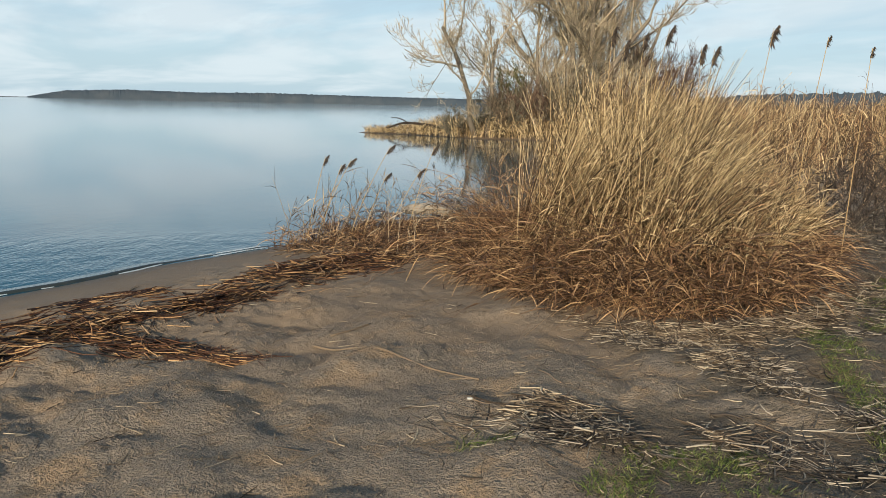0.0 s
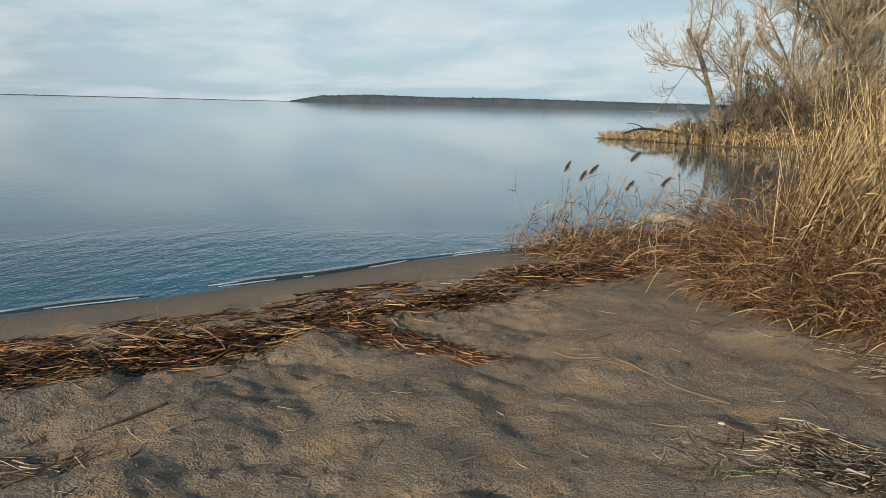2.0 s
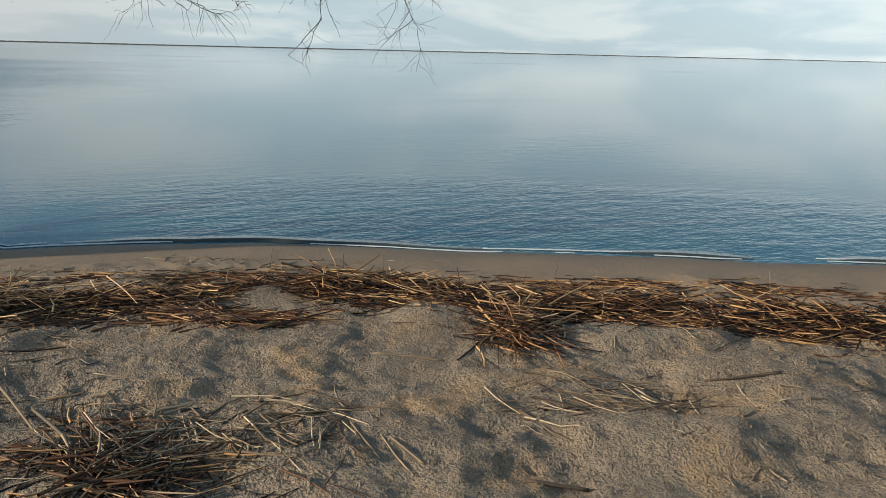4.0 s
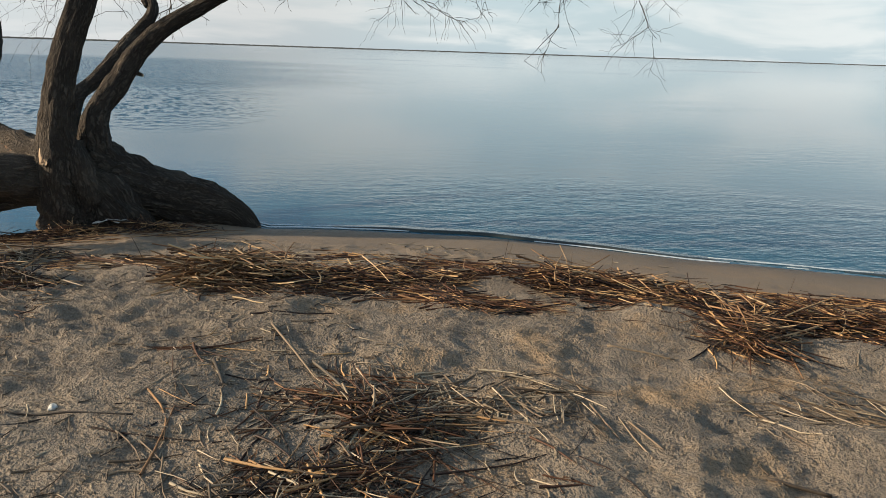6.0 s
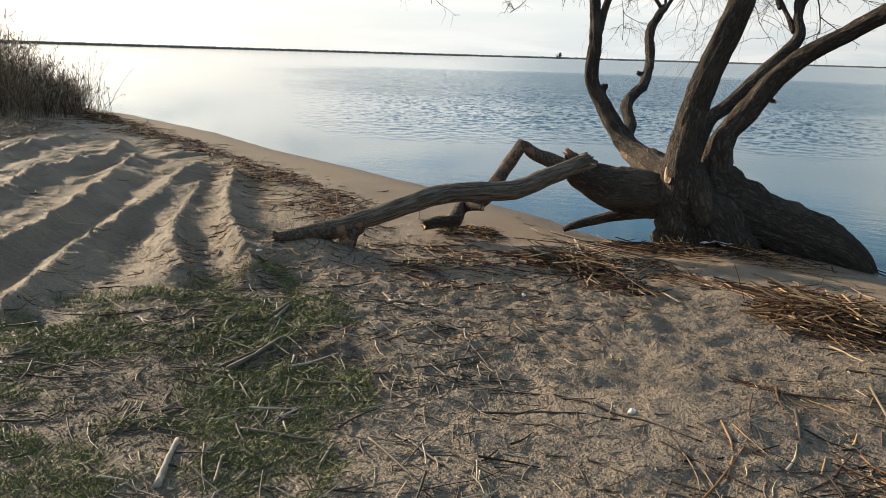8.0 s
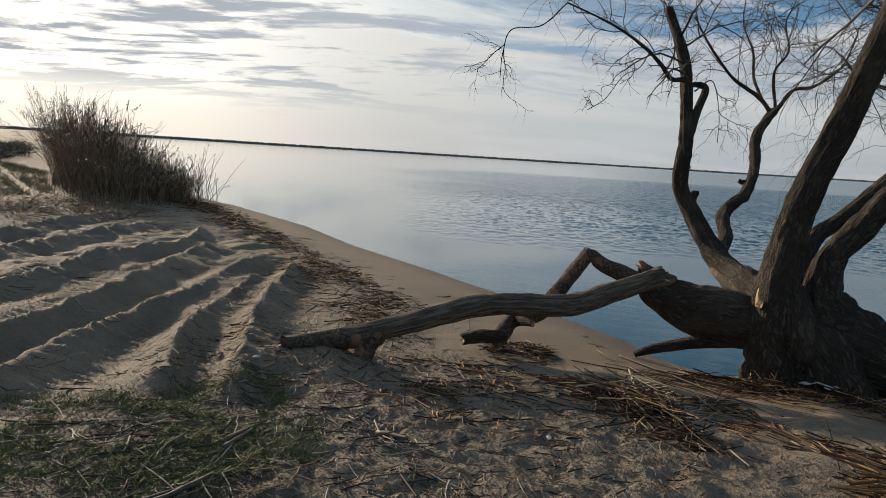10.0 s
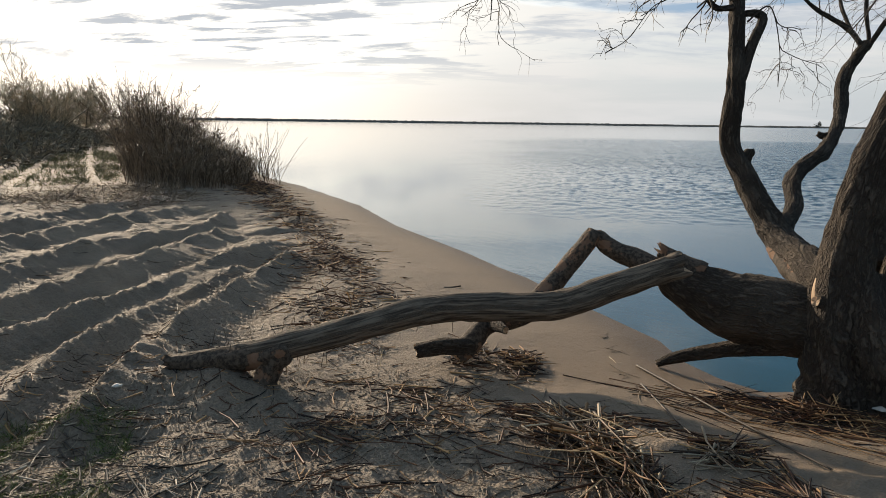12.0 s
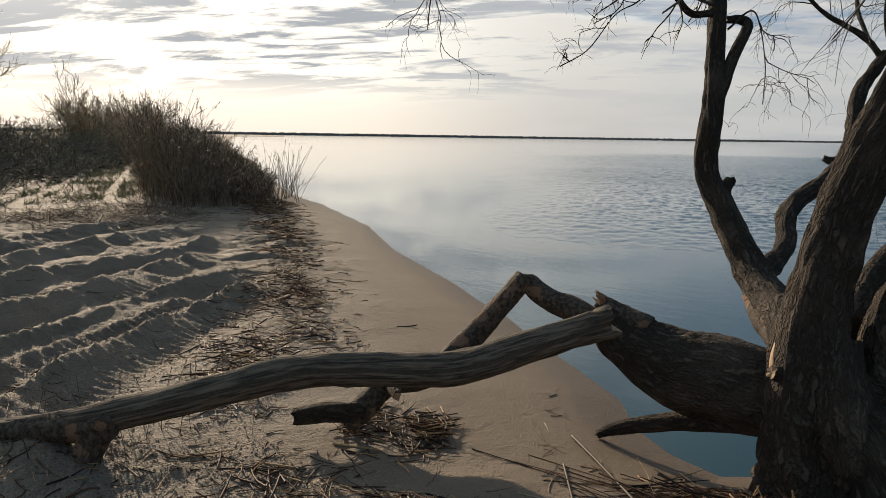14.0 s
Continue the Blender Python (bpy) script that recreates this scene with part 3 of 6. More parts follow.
# ---- far shores ----
def far_bank(name, az0, az1, dist, profile, mat, label, depth=120.0, step=0.08, rough=0.3):
    """A low bank of land far over the water, seen between two directions, with a ragged crest."""
    az = np.radians(np.arange(az0, az1, step))
    t = np.linspace(0, 1, len(az))
    hgt = np.interp(t, *profile) * (1 + rough * (fbm(t * len(az) * 0.35, t * 0 + dist, 5, 4, 0.65) - 0.5) * 2)
    rows = []
    for k, (dr, f) in enumerate(((0, 0.0), (4, 0.55), (12, 0.9), (depth * 0.4, 1.0), (depth, 0.2))):
        r = dist + dr
        rows.append(np.stack([-np.sin(az) * r, np.cos(az) * r, WATER - 0.2 + hgt * f], -1))
    m = len(az)
    vs = np.concatenate(rows)
    i = np.arange(m - 1)
    fs = np.concatenate([np.stack([k * m + i, k * m + i + 1, (k + 1) * m + i + 1, (k + 1) * m + i], -1) for k in range(4)])
    return tagged(new(name, mesh_of(name, vs, fs, mat, False)), label, "far shore", kind="structure")


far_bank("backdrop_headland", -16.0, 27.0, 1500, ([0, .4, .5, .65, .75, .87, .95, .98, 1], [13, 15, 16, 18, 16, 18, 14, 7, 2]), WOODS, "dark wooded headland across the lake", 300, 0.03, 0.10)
far_bank("backdrop_shore", 26.0, 170.0, 1750, ([0, .1, .2, .35, .5, .7, .85, 1], [1.2, 1.7, 2.1, 2.6, 3.5, 4.6, 5.8, 6.4]), SHORE, "thin dark line of the opposite shore", 80, 0.05, 0.25)
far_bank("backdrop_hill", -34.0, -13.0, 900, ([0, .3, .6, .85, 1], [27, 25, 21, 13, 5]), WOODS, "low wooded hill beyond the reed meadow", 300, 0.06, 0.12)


# ---- the willow ----
def spline(pts, n):
    """A smooth line (Catmull-Rom) through points with their radii."""
    p = np.array(pts, float)
    p = np.vstack([2 * p[0] - p[1], p, 2 * p[-1] - p[-2]])
    m = len(p) - 3
    out = []
    for u in np.linspace(0, m - 1e-6, n):
        i, t = int(u), u - int(u)
        a, b, c, d = p[i:i + 4]
        out.append(0.5 * (2 * b + (c - a) * t + (2 * a - 5 * b + 4 * c - d) * t * t + (3 * b - a - 3 * c + d) * t ** 3))
    return np.array(out)


def limb(pts, seed, sides=22, per=0.035, lump=0.12, fissure=0.06, ragged=0.0, mat=None):
    """A knotty limb along points (x, y, z, radius), with furrowed bark; ends closed, ragged where broken."""
    p = np.array(pts, float)
    ln = np.linalg.norm(np.diff(p[:, :3], axis=0), axis=1).sum()
    k = max(8, int(ln / per))
    q = spline(pts, k)
    path, rad = q[:, :3], np.maximum(q[:, 3], 0.004)
    t, u, v = (w[0].copy() for w in frames_along(path[None]))
    for i in range(1, k):          # carry the first frame along the limb without twist
        u[i] = u[i - 1] - t[i] * np.dot(u[i - 1], t[i])
        u[i] /= np.linalg.norm(u[i])
        v[i] = np.cross(t[i], u[i])
    ang = np.arange(sides) * 2 * math.pi / sides
    s = np.concatenate([[0], np.cumsum(np.linalg.norm(np.diff(path, axis=0), axis=1))])
    S, A = np.meshgrid(s, ang, indexing="ij")
    ca, sa = np.cos(A), np.sin(A)
    f = 1 + lump * 2 * (fbm(S * 3.2 + 3 * ca + seed, 2 * sa + seed * 1.7, seed, 3) - 0.5) + 0.7 * lump * 2 * (fbm(S * 9 + 1.5 * ca + 2 * seed, sa + seed, seed + 4, 2) - 0.5)
    f += fissure * 2 * (np.abs(fbm(7 * ca + seed + S * 0.7, 7 * sa + S * 1.5, seed + 9, 3) - 0.5) * 2 - 0.4)
    R = rad[:, None] * f
    if ragged:
        R[-2:] *= 1 + ragged * (hash2(np.arange(sides), np.arange(sides) * 0.0, seed) - 0.5)
    ring = path[:, None] + R[:, :, None] * (u[:, None] * ca[:, :, None] + v[:, None] * sa[:, :, None])
    if ragged:
        t = path[-1] - path[-2]
        t /= np.linalg.norm(t)
        ring[-1] += t * (ragged * 1.6 * rad[-1] * (hash2(np.arange(sides) * 1.3, np.arange(sides) * 0.0, seed + 2) - 0.3))[:, None]
    cap = [path[0], path[-1]]
    verts = np.concatenate([ring.reshape(-1, 3), np.array(cap)])
    i, j = np.meshgrid(np.arange(k - 1), np.arange(sides), indexing="ij")
    j2 = (j + 1) % sides
    quads = np.stack([i * sides + j, i * sides + j2, (i + 1) * sides + j2, (i + 1) * sides + j], -1).reshape(-1, 4)
    e, jj = k * sides, np.arange(sides)
    j3 = (jj + 1) % sides
    c0 = np.stack([np.full(sides, e), j3, jj, np.full(sides, e)], -1)[:, :3]
    c1 = np.stack([np.full(sides, e + 1), (k - 1) * sides + jj, (k - 1) * sides + j3], -1)
    me = bpy.data.meshes.new("limb")
    me.from_pydata(verts.tolist(), [], quads.tolist() + c0.tolist() + c1.tolist())
    uv = np.concatenate([np.stack([A * rad.mean(), S], -1).reshape(-1, 2), [[0, 0], [0.2, s[-1]]]])
    lay = me.uv_layers.new(name="UVMap")
    idx = np.zeros(len(me.loops), dtype=np.int32)
    me.loops.foreach_get("vertex_index", idx)
    lay.data.foreach_set("uv", uv[idx].astype(np.float32).ravel())
    me.polygons.foreach_set("use_smooth", np.ones(len(me.polygons), dtype=bool))
    me.materials.append(mat or BARK)
    me.materials.append(BARE)
    for poly in me.polygons[-sides:]:
        poly.material_index = 1
        poly.use_smooth = False
    me.update()
    return me


def empty(name, at, label, category, group=""):
    return tagged(pose_empty(name, at), label, category, group)


def pose_empty(name, at):
    ob = new(name)
    ob.location = at
    ob.empty_display_size = 0.1
    return ob


def piece(name, me, parent, label=""):
    """A part whose mesh is in world places, under a thing that stands elsewhere."""
    ob = part(name, me, parent, label)
    ob.matrix_parent_inverse = Matrix.Translation(-parent.location)
    return ob


def growth(starts, dirs, lens, rads, seed, levels=3, kids=4, droop=0.25, wander=0.35, shrink=0.55, k=6, fan=0.55, thin=0.5):
    """Bare twigs: every stem carries thinner ones. Returns a list of (paths, radii)."""
    rng = np.random.default_rng(seed)
    out = []
    p0, dv, ln, rd = (np.asarray(a, float) for a in (starts, dirs, lens, rads))
    for lev in range(levels):
        nn = len(p0)
        dv = dv / np.linalg.norm(dv, axis=1, keepdims=True)
        path = np.zeros((nn, k, 3))
        path[:, 0] = p0
        cur = dv.copy()
        for i in range(1, k):
            cur = cur + rng.normal(0, wander, (nn, 3)) * 0.34
            cur[:, 2] -= droop * (0.35 + 0.4 * lev) * i / k
            cur /= np.linalg.norm(cur, axis=1, keepdims=True)
            path[:, i] = path[:, i - 1] + cur * (ln / (k - 1))[:, None]
        rr = rd[:, None] * np.linspace(1, 0.45, k)[None]
        out.append((path, rr))
        if lev == levels - 1:
            break
        par = np.repeat(np.arange(nn), kids)
        t = rng.uniform(0.2, 1.0, len(par)) * (k - 1.001)
        i = t.astype(int)
        fr = (t - i)[:, None]
        p0 = path[par, i] * (1 - fr) + path[par, i + 1] * fr
        tang = path[par, i + 1] - path[par, i]
        tang /= np.linalg.norm(tang, axis=1, keepdims=True)
        side = rng.normal(0, 1, (len(par), 3))
        dv = tang * 0.7 + side * fan
        ln = ln[par] * shrink * rng.uniform(0.6, 1.25, len(par))
        rd = np.maximum(rd[par] * thin, 0.0016)
    return out


def twig_mesh(name, grown, mat, sides=(5, 4, 3, 3, 3)):
    vs, fs = joined(*[tubes(p, r, s) for (p, r), s in zip(grown, sides)])
    return mesh_of(name, vs, fs, mat)


willow = empty("willow_tree", (-8.3, -1.4, -0.25), "old leaning willow with furrowed bark and bare branches by water", "tree")
MAIN = [(-8.24, -1.49, -.46, .34), (-8.21, -1.49, -.13, .275), (-8.17, -1.53, .18, .235), (-8.17, -1.55, .43, .188), (-8.22, -1.55, .80, .152), (-8.30, -1.46, 1.30, .126), (-8.40, -1.30, 1.76, .120), (-8.46, -1.14, 2.28, .112), (-8.56, -.91, 3.15, .088), (-8.62, -.72, 3.96, .068)]
BODY = [(-8.50, -1.40, .29, .34), (-8.50, -1.13, .13, .335), (-8.47, -.71, -.03, .298), (-8.38, -.30, -.13, .262), (-8.26, 0, -.21, .183), (-8.15, .18, -.36, .10)]
RIGHT = [(-8.43, -1.26, .31, .195), (-8.43, -1.27, .62, .145), (-8.50, -1.23, .82, .120), (-8.64, -1.02, 1.11, .106), (-8.73, -.85, 1.37, .097), (-8.72, -.57, 1.62, .090), (-8.65, -.26, 1.81, .082), (-8.51, .32, 2.15, .077), (-8.38, 1.08, 2.39, .060), (-8.21, 1.88, 2.50, .045), (-8.04, 2.89, 2.52, .034), (-7.89, 3.99, 2.44, .022)]
BACK = [(-8.60, -1.55, .54, .11), (-9.00, -1.47, .89, .076), (-9.26, -1.27, 1.10, .075), (-9.54, -.96, 1.47, .077), (-9.68, -.72, 1.78, .062), (-9.82, -.75, 2.05, .045), (-10.06, -.64, 2.51, .031), (-10.22, -.57, 2.70, .022)]
LEFT = [(-8.40, -1.62, .34, .17), (-8.80, -1.90, .43, .142), (-9.30, -2.37, .59, .113), (-9.46, -2.72, 1.04, .091), (-9.48, -2.86, 1.30, .080), (-9.51, -2.85, 1.68, .075), (-9.65, -2.93, 2.19, .067), (-9.79, -3.04, 2.60, .060), (-9.88, -3.28, 3.15, .045)]
SECOND = [(-9.36, -2.42, .58, .085), (-9.88, -2.45, .72, .073), (-10.31, -2.60, .99, .070), (-10.79, -2.51, 1.21, .070), (-11.25, -2.55, 1.46, .066), (-11.67, -2.65, 1.91, .058), (-11.86, -2.52, 2.24, .056)]
BROKEN = [(-8.35, -1.63, .17, .245), (-8.17, -1.95, .24, .218), (-8.13, -2.21, .26, .212), (-8.08, -2.48, .35, .165), (-8.00, -2.63, .45, .11)]
SPLINTER = [(-8.00, -2.58, .40, .090), (-7.98, -2.83, .50, .080), (-7.93, -2.94, .54, .068), (-7.85, -3.08, .64, .055)]
UNDER = [(-8.28, -1.80, .08, .13), (-8.20, -2.06, .00, .070), (-8.17, -2.31, -.08, .052), (-8.08, -2.55, -.16, .042), (-8.04, -2.66, -.22, .026)]
piece("trunk", limb(MAIN, 3, 56, per=0.028, fissure=0.09), willow)
piece("leaning_stem", limb(BODY, 5, 60, per=0.028, lump=0.12, fissure=0.10), willow, "thick half-fallen trunk base sloping into the sand")
piece("limb", limb(RIGHT, 7, 32, per=0.03, lump=0.15, fissure=0.1), willow)
piece("limb", limb(BACK, 8, 18), willow)
piece("limb", limb(LEFT, 9, 26, per=0.028, lump=0.2, fissure=0.1), willow)
piece("limb", limb(SECOND, 10, 22, per=0.025, lump=0.26, fissure=0.08), willow)
piece("broken_limb", limb(BROKEN, 12, 40, per=0.028, ragged=0.5, fissure=0.08), willow, "thick limb snapped off short with a torn end")
piece("splinter", limb(SPLINTER, 13, 18, ragged=0.8, mat=PEEL), willow, "torn splinter of wood with bare ends")
piece("root", limb(UNDER, 14, 16, ragged=0.6), willow)
piece("root", limb([(-8.22, -1.40, .22, .16), (-8.14, -1.20, .02, .22), (-8.12, -1.05, -.22, .25), (-8.12, -.98, -.45, .26)], 15, 44, per=0.025, lump=0.26, fissure=0.14), willow)
piece("splinter", limb([(-8.10, -2.42, .42, .10), (-8.05, -2.56, .50, .075), (-8.01, -2.66, .575, .045)], 35, 16, per=0.02, lump=0.25, ragged=1.2, mat=PEEL), willow, "torn upright splinter at the broken end")
piece("stub", limb([(-8.68, -.92, 1.2, .03), (-8.64, -.85, 1.165, .024), (-8.61, -.81, 1.155, .016)], 16, 10, ragged=0.4), willow)
piece("stub", limb([(-9.47, -2.70, 1.02, .05), (-9.53, -2.73, 1.13, .048), (-9.58, -2.72, 1.22, .038)], 17, 10, ragged=0.4), willow)
piece("stub", limb([(-9.54, -2.85, 1.72, .05), (-9.60, -2.83, 1.86, .046), (-9.68, -2.82, 2.04, .042), (-9.82, -2.79, 2.27, .038), (-9.82, -2.84, 2.33, .034), (-9.76, -2.92, 2.33, .026)], 18, 10, ragged=0.4), willow)
piece("stub", limb([(-11.02, -2.54, 1.33, .04), (-11.0, -2.60, 1.33, .034), (-11.0, -2.65, 1.35, .024)], 19, 10, ragged=0.4), willow)
piece("burl", limb([(-8.06, -1.57, .38, .06), (-7.975, -1.63, .40, .040), (-7.955, -1.642, .405, .031)], 20, 18, lump=0.16, fissure=0.03, ragged=0.3), willow, "pale sawn knot")
piece("burl", limb([(-8.16, -1.34, -.1, .16), (-8.10, -1.36, .12, .17), (-8.14, -1.40, .34, .15), (-8.24, -1.42, .55, .08)], 21, 30, lump=0.34, fissure=0.12), willow)
piece("stub", limb([(-8.15, 1.55, 2.42, .03), (-8.1, 1.8, 2.22, .026), (-8.05, 2.05, 2.1, .015)], 22, 10, ragged=0.4), willow)

piece("scar", limb([(-8.52, -1.84, .33, .03), (-8.74, -1.97, .36, .060), (-8.98, -2.17, .42, .066), (-9.17, -2.37, .50, .02)], 23, 20, per=0.02, lump=0.25, fissure=0.15, mat=PEEL), willow, "reddish stripped scar in the bark")
piece("scar", limb([(-8.05, -1.63, .20, .02), (-8.05, -1.655, .34, .042), (-8.085, -1.655, .50, .036), (-8.14, -1.63, .64, .015)], 38, 20, per=0.02, lump=0.3, fissure=0.15, mat=BARE), willow, "reddish stripped scar in the bark")
rng = np.random.default_rng(4)


def along_limb(pts, lo, hi, count):
    q = spline(pts, 200)
    t = (rng.uniform(lo, hi, count) * 199).astype(int)
    return q[t, :3], q[t, 3]


def boughs(pts, lo, hi, count, length, bias, seed, droop=0.3, levels=3, kids=5, rad=0.014):
    st, _ = along_limb(pts, lo, hi, count)
    dv = rng.normal(0, 1, (count, 3)) * np.array([0.8, 0.8, 0.45]) + np.array(bias)
    ln = length * rng.uniform(0.6, 1.2, count)
    return growth(st, dv, ln, np.full(count, rad) * rng.uniform(0.7, 1.2, count), seed, levels, kids, droop, 0.5, k=6)


# crooked branches that fork off the limbs: points with radii, then their twigs (count, length, droop)
FORKS = [([(-11.84, -2.52, 2.15, 0.056), (-11.78, -2.70, 2.39, 0.047), (-11.65, -2.96, 2.57, 0.038), (-11.53, -3.10, 2.74, 0.034), (-11.40, -3.31, 3.06, 0.025), (-11.28, -3.44, 3.34, 0.016)], 13, 0.75, 0.1),
         ([(-11.82, -2.67, 2.37, 0.038), (-11.94, -2.82, 2.64, 0.031), (-12.03, -2.89, 2.99, 0.025), (-12.11, -3.06, 3.35, 0.019), (-12.21, -3.09, 3.71, 0.011)], 11, 0.75, 0.1),
         ([(-11.86, -2.52, 2.18, 0.050), (-11.87, -2.34, 2.48, 0.038), (-11.87, -2.10, 2.53, 0.030), (-11.86, -1.82, 2.76, 0.022), (-11.83, -1.68, 3.13, 0.013)], 16, 0.75, 0.4),
         ([(-11.87, -2.51, 2.24, 0.039), (-11.92, -2.58, 2.70, 0.029), (-11.97, -2.45, 2.97, 0.022), (-11.98, -2.52, 3.31, 0.017), (-12.03, -2.44, 3.58, 0.011)], 12, 0.7, 0.1),
         ([(-9.71, -2.95, 2.38, 0.045), (-9.54, -3.06, 2.36, 0.038), (-9.42, -3.15, 2.49, 0.033), (-9.28, -3.26, 2.63, 0.028), (-9.12, -3.43, 2.77, 0.024), (-8.94, -3.63, 2.89, 0.019), (-8.70, -3.91, 3.02, 0.013)], 8, 0.6, 0.15),
         ([(-9.31, -3.24, 2.61, 0.012), (-9.27, -3.32, 2.45, 0.010), (-9.17, -3.45, 2.35, 0.008), (-9.02, -3.56, 2.11, 0.006), (-8.83, -3.66, 1.98, 0.004)], 3, 0.38, 0.2),
         ([(-8.70, -3.91, 3.02, 0.012), (-8.53, -4.09, 2.78, 0.010), (-8.32, -4.31, 2.71, 0.008), (-8.23, -4.34, 2.48, 0.006), (-8.17, -4.32, 2.22, 0.004)], 3, 0.38, 0.2),
         ([(-9.67, -2.86, 2.25, 0.014), (-9.72, -2.70, 2.36, 0.010), (-9.72, -2.60, 2.03, 0.006), (-9.69, -2.58, 1.73, 0.004)], 4, 0.3, 0.3),
         ([(-9.72, -0.76, 1.84, 0.060), (-9.95, -1.01, 2.24, 0.043), (-10.15, -1.34, 2.40, 0.034), (-10.38, -1.47, 2.50, 0.026), (-10.60, -1.65, 2.72, 0.017)], 12, 0.7, 0.14),
         ([(-9.84, -0.94, 2.09, 0.043), (-10.06, -1.11, 2.46, 0.031), (-10.26, -1.18, 2.65, 0.024), (-10.66, -1.20, 2.99, 0.014)], 10, 0.7, 0.12),
         ([(-9.72, -0.70, 1.86, 0.066), (-9.89, -0.78, 2.15, 0.054), (-10.06, -0.64, 2.51, 0.042), (-10.22, -0.57, 2.70, 0.034), (-10.32, -0.34, 3.35, 0.019)], 11, 0.8, 0.05)]


def crooked(pts, count, length, droop, seed, lo=0.25):
    st, _ = along_limb(pts, lo, 1.0, count)
    tang = np.array(pts[-1][:3]) - np.array(pts[0][:3])
    dv = rng.normal(0, 1, (count, 3)) * np.array([0.9, 0.9, 0.7]) + 0.8 * tang / np.linalg.norm(tang)
    return growth(st, dv, 1.4 * length * rng.uniform(0.4, 1.2, count), rng.uniform(0.0034, 0.0064, count), seed, 3, 4, droop, 0.7, 0.66, 8, 0.6, 0.6)


for k, (pts, count, length, droop) in enumerate(FORKS):
    fork = piece("branch", limb([(x, y, z, r * 0.55) for x, y, z, r in pts], 60 + k, 12, per=0.02, lump=0.45, fissure=0.05), willow)
    sprays = part("twig_spray", twig_mesh("twig_spray", crooked(pts, int(count * 1.05), length, droop, 200 + k), TWIG), fork)
    sprays["kind"] = "stuff"
for seed, (pts, lo, hi, count, length, bias, droop) in enumerate([
        (LEFT, .80, 1, 6, 1.0, (.2, -.6, .7), .08), (MAIN, .88, 1, 7, 1.3, (-.3, -.4, .6), .15),
        (BACK, .7, 1, 6, 1.1, (-.2, .2, .8), .2)]):
    piece("bough", twig_mesh("bough", boughs(pts, lo, hi, count, length, bias, 40 + seed, droop), TWIG), willow)["kind"] = "stuff"

# fine twigs that hang from the long limb over the water's edge
st, _ = along_limb(RIGHT, .70, 1.0, 26)
dv = rng.normal(0, 1, (26, 3)) * np.array([0.5, 0.7, 0.25]) + np.array([0.1, 0.25, -0.45])
hang = growth(st, dv, rng.uniform(0.45, 1.0, 26), rng.uniform(0.004, 0.009, 26), 77, 3, 5, 0.12, 0.7, 0.6, 7, 0.6, 0.6)
piece("bough", twig_mesh("bough", hang, TWIG), willow)["kind"] = "stuff"

# the snapped-off limb that lies in front of the willow
log = empty("fallen_limb", (-6.4, -3.3, -0.05), "long broken willow limb propped from the sand against the trunk", "log")
LOG = [(-5.28, -4.23, .07, .032), (-5.48, -3.94, .12, .055), (-5.63, -3.70, .18, .072), (-6.03, -3.54, .24, .078), (-6.41, -3.33, .32, .084), (-6.65, -3.16, .33, .088), (-7.05, -2.87, .32, .090), (-7.38, -2.65, .42, .086), (-7.66, -2.36, .56, .079)]
piece("stem", limb(LOG, 25, 24, lump=0.11, ragged=0.5, mat=OLD), log)
piece("tip", limb([(-5.66, -3.66, .18, .06), (-5.6, -3.71, .15, .086), (-5.46, -3.935, .097, .066), (-5.34, -4.10, .075, .05), (-5.25, -4.23, .06, .04)], 30, 26, per=0.02, lump=0.22, fissure=0.12, ragged=1.0, mat=PEEL), log, "stripped reddish tip with peeling bark")
piece("stub", limb([(-5.6, -3.7, .14, .075), (-5.57, -3.72, .05, .07), (-5.53, -3.75, -.1, .06)], 26, 18, per=0.02, lump=0.35, fissure=0.15, mat=PEEL), log)
prop = empty("broken_branch", (-6.8, -3.35, -0.05), "short crooked broken branch standing on the sand, bark peeling", "branch")
piece("stem", limb([(-7.84, -3.08, .67, .060), (-7.58, -3.20, .37, .067), (-7.29, -3.27, .15, .070), (-7.06, -3.38, .11, .066), (-6.87, -3.38, .01, .070), (-6.79, -3.41, -.07, .05)], 27, 18, ragged=0.3, mat=PEEL), prop)
piece("stub", limb([(-6.86, -3.36, .0, .06), (-6.68, -3.45, .02, .055), (-6.55, -3.54, -.0, .045)], 28, 14, ragged=0.5), prop)
piece("stub", limb([(-7.05, -3.33, .12, .05), (-6.95, -3.2, .14, .035), (-6.88, -3.1, .15, .02)], 29, 10, ragged=0.5), prop)


# ---- reeds ----
def in_poly(x, y, poly):
    inside = np.zeros(x.shape, bool)
    for (ax, ay), (bx, by) in zip(poly, poly[1:] + poly[:1]):
        inside ^= ((ay > y) != (by > y)) & (x < (bx - ax) * (y - ay) / ((by - ay) or 1e-9) + ax)
    return inside


def scatter_in(poly, count, rng, clump=0.0, scale=1.0):
    xs, ys = [p[0] for p in poly], [p[1] for p in poly]
    got = np.zeros((0, 2))
    while len(got) < count:
        p = np.stack([rng.uniform(min(xs), max(xs), count * 2), rng.uniform(min(ys), max(ys), count * 2)], -1)
        ok = in_poly(p[:, 0], p[:, 1], poly)
        if clump:
            ok &= rng.random(len(p)) > clump * (1 - smooth(fbm(p[:, 0] * scale, p[:, 1] * scale, 77, 3), 0.4, 0.62))
        got = np.concatenate([got, p[ok]])
    return got[:count]


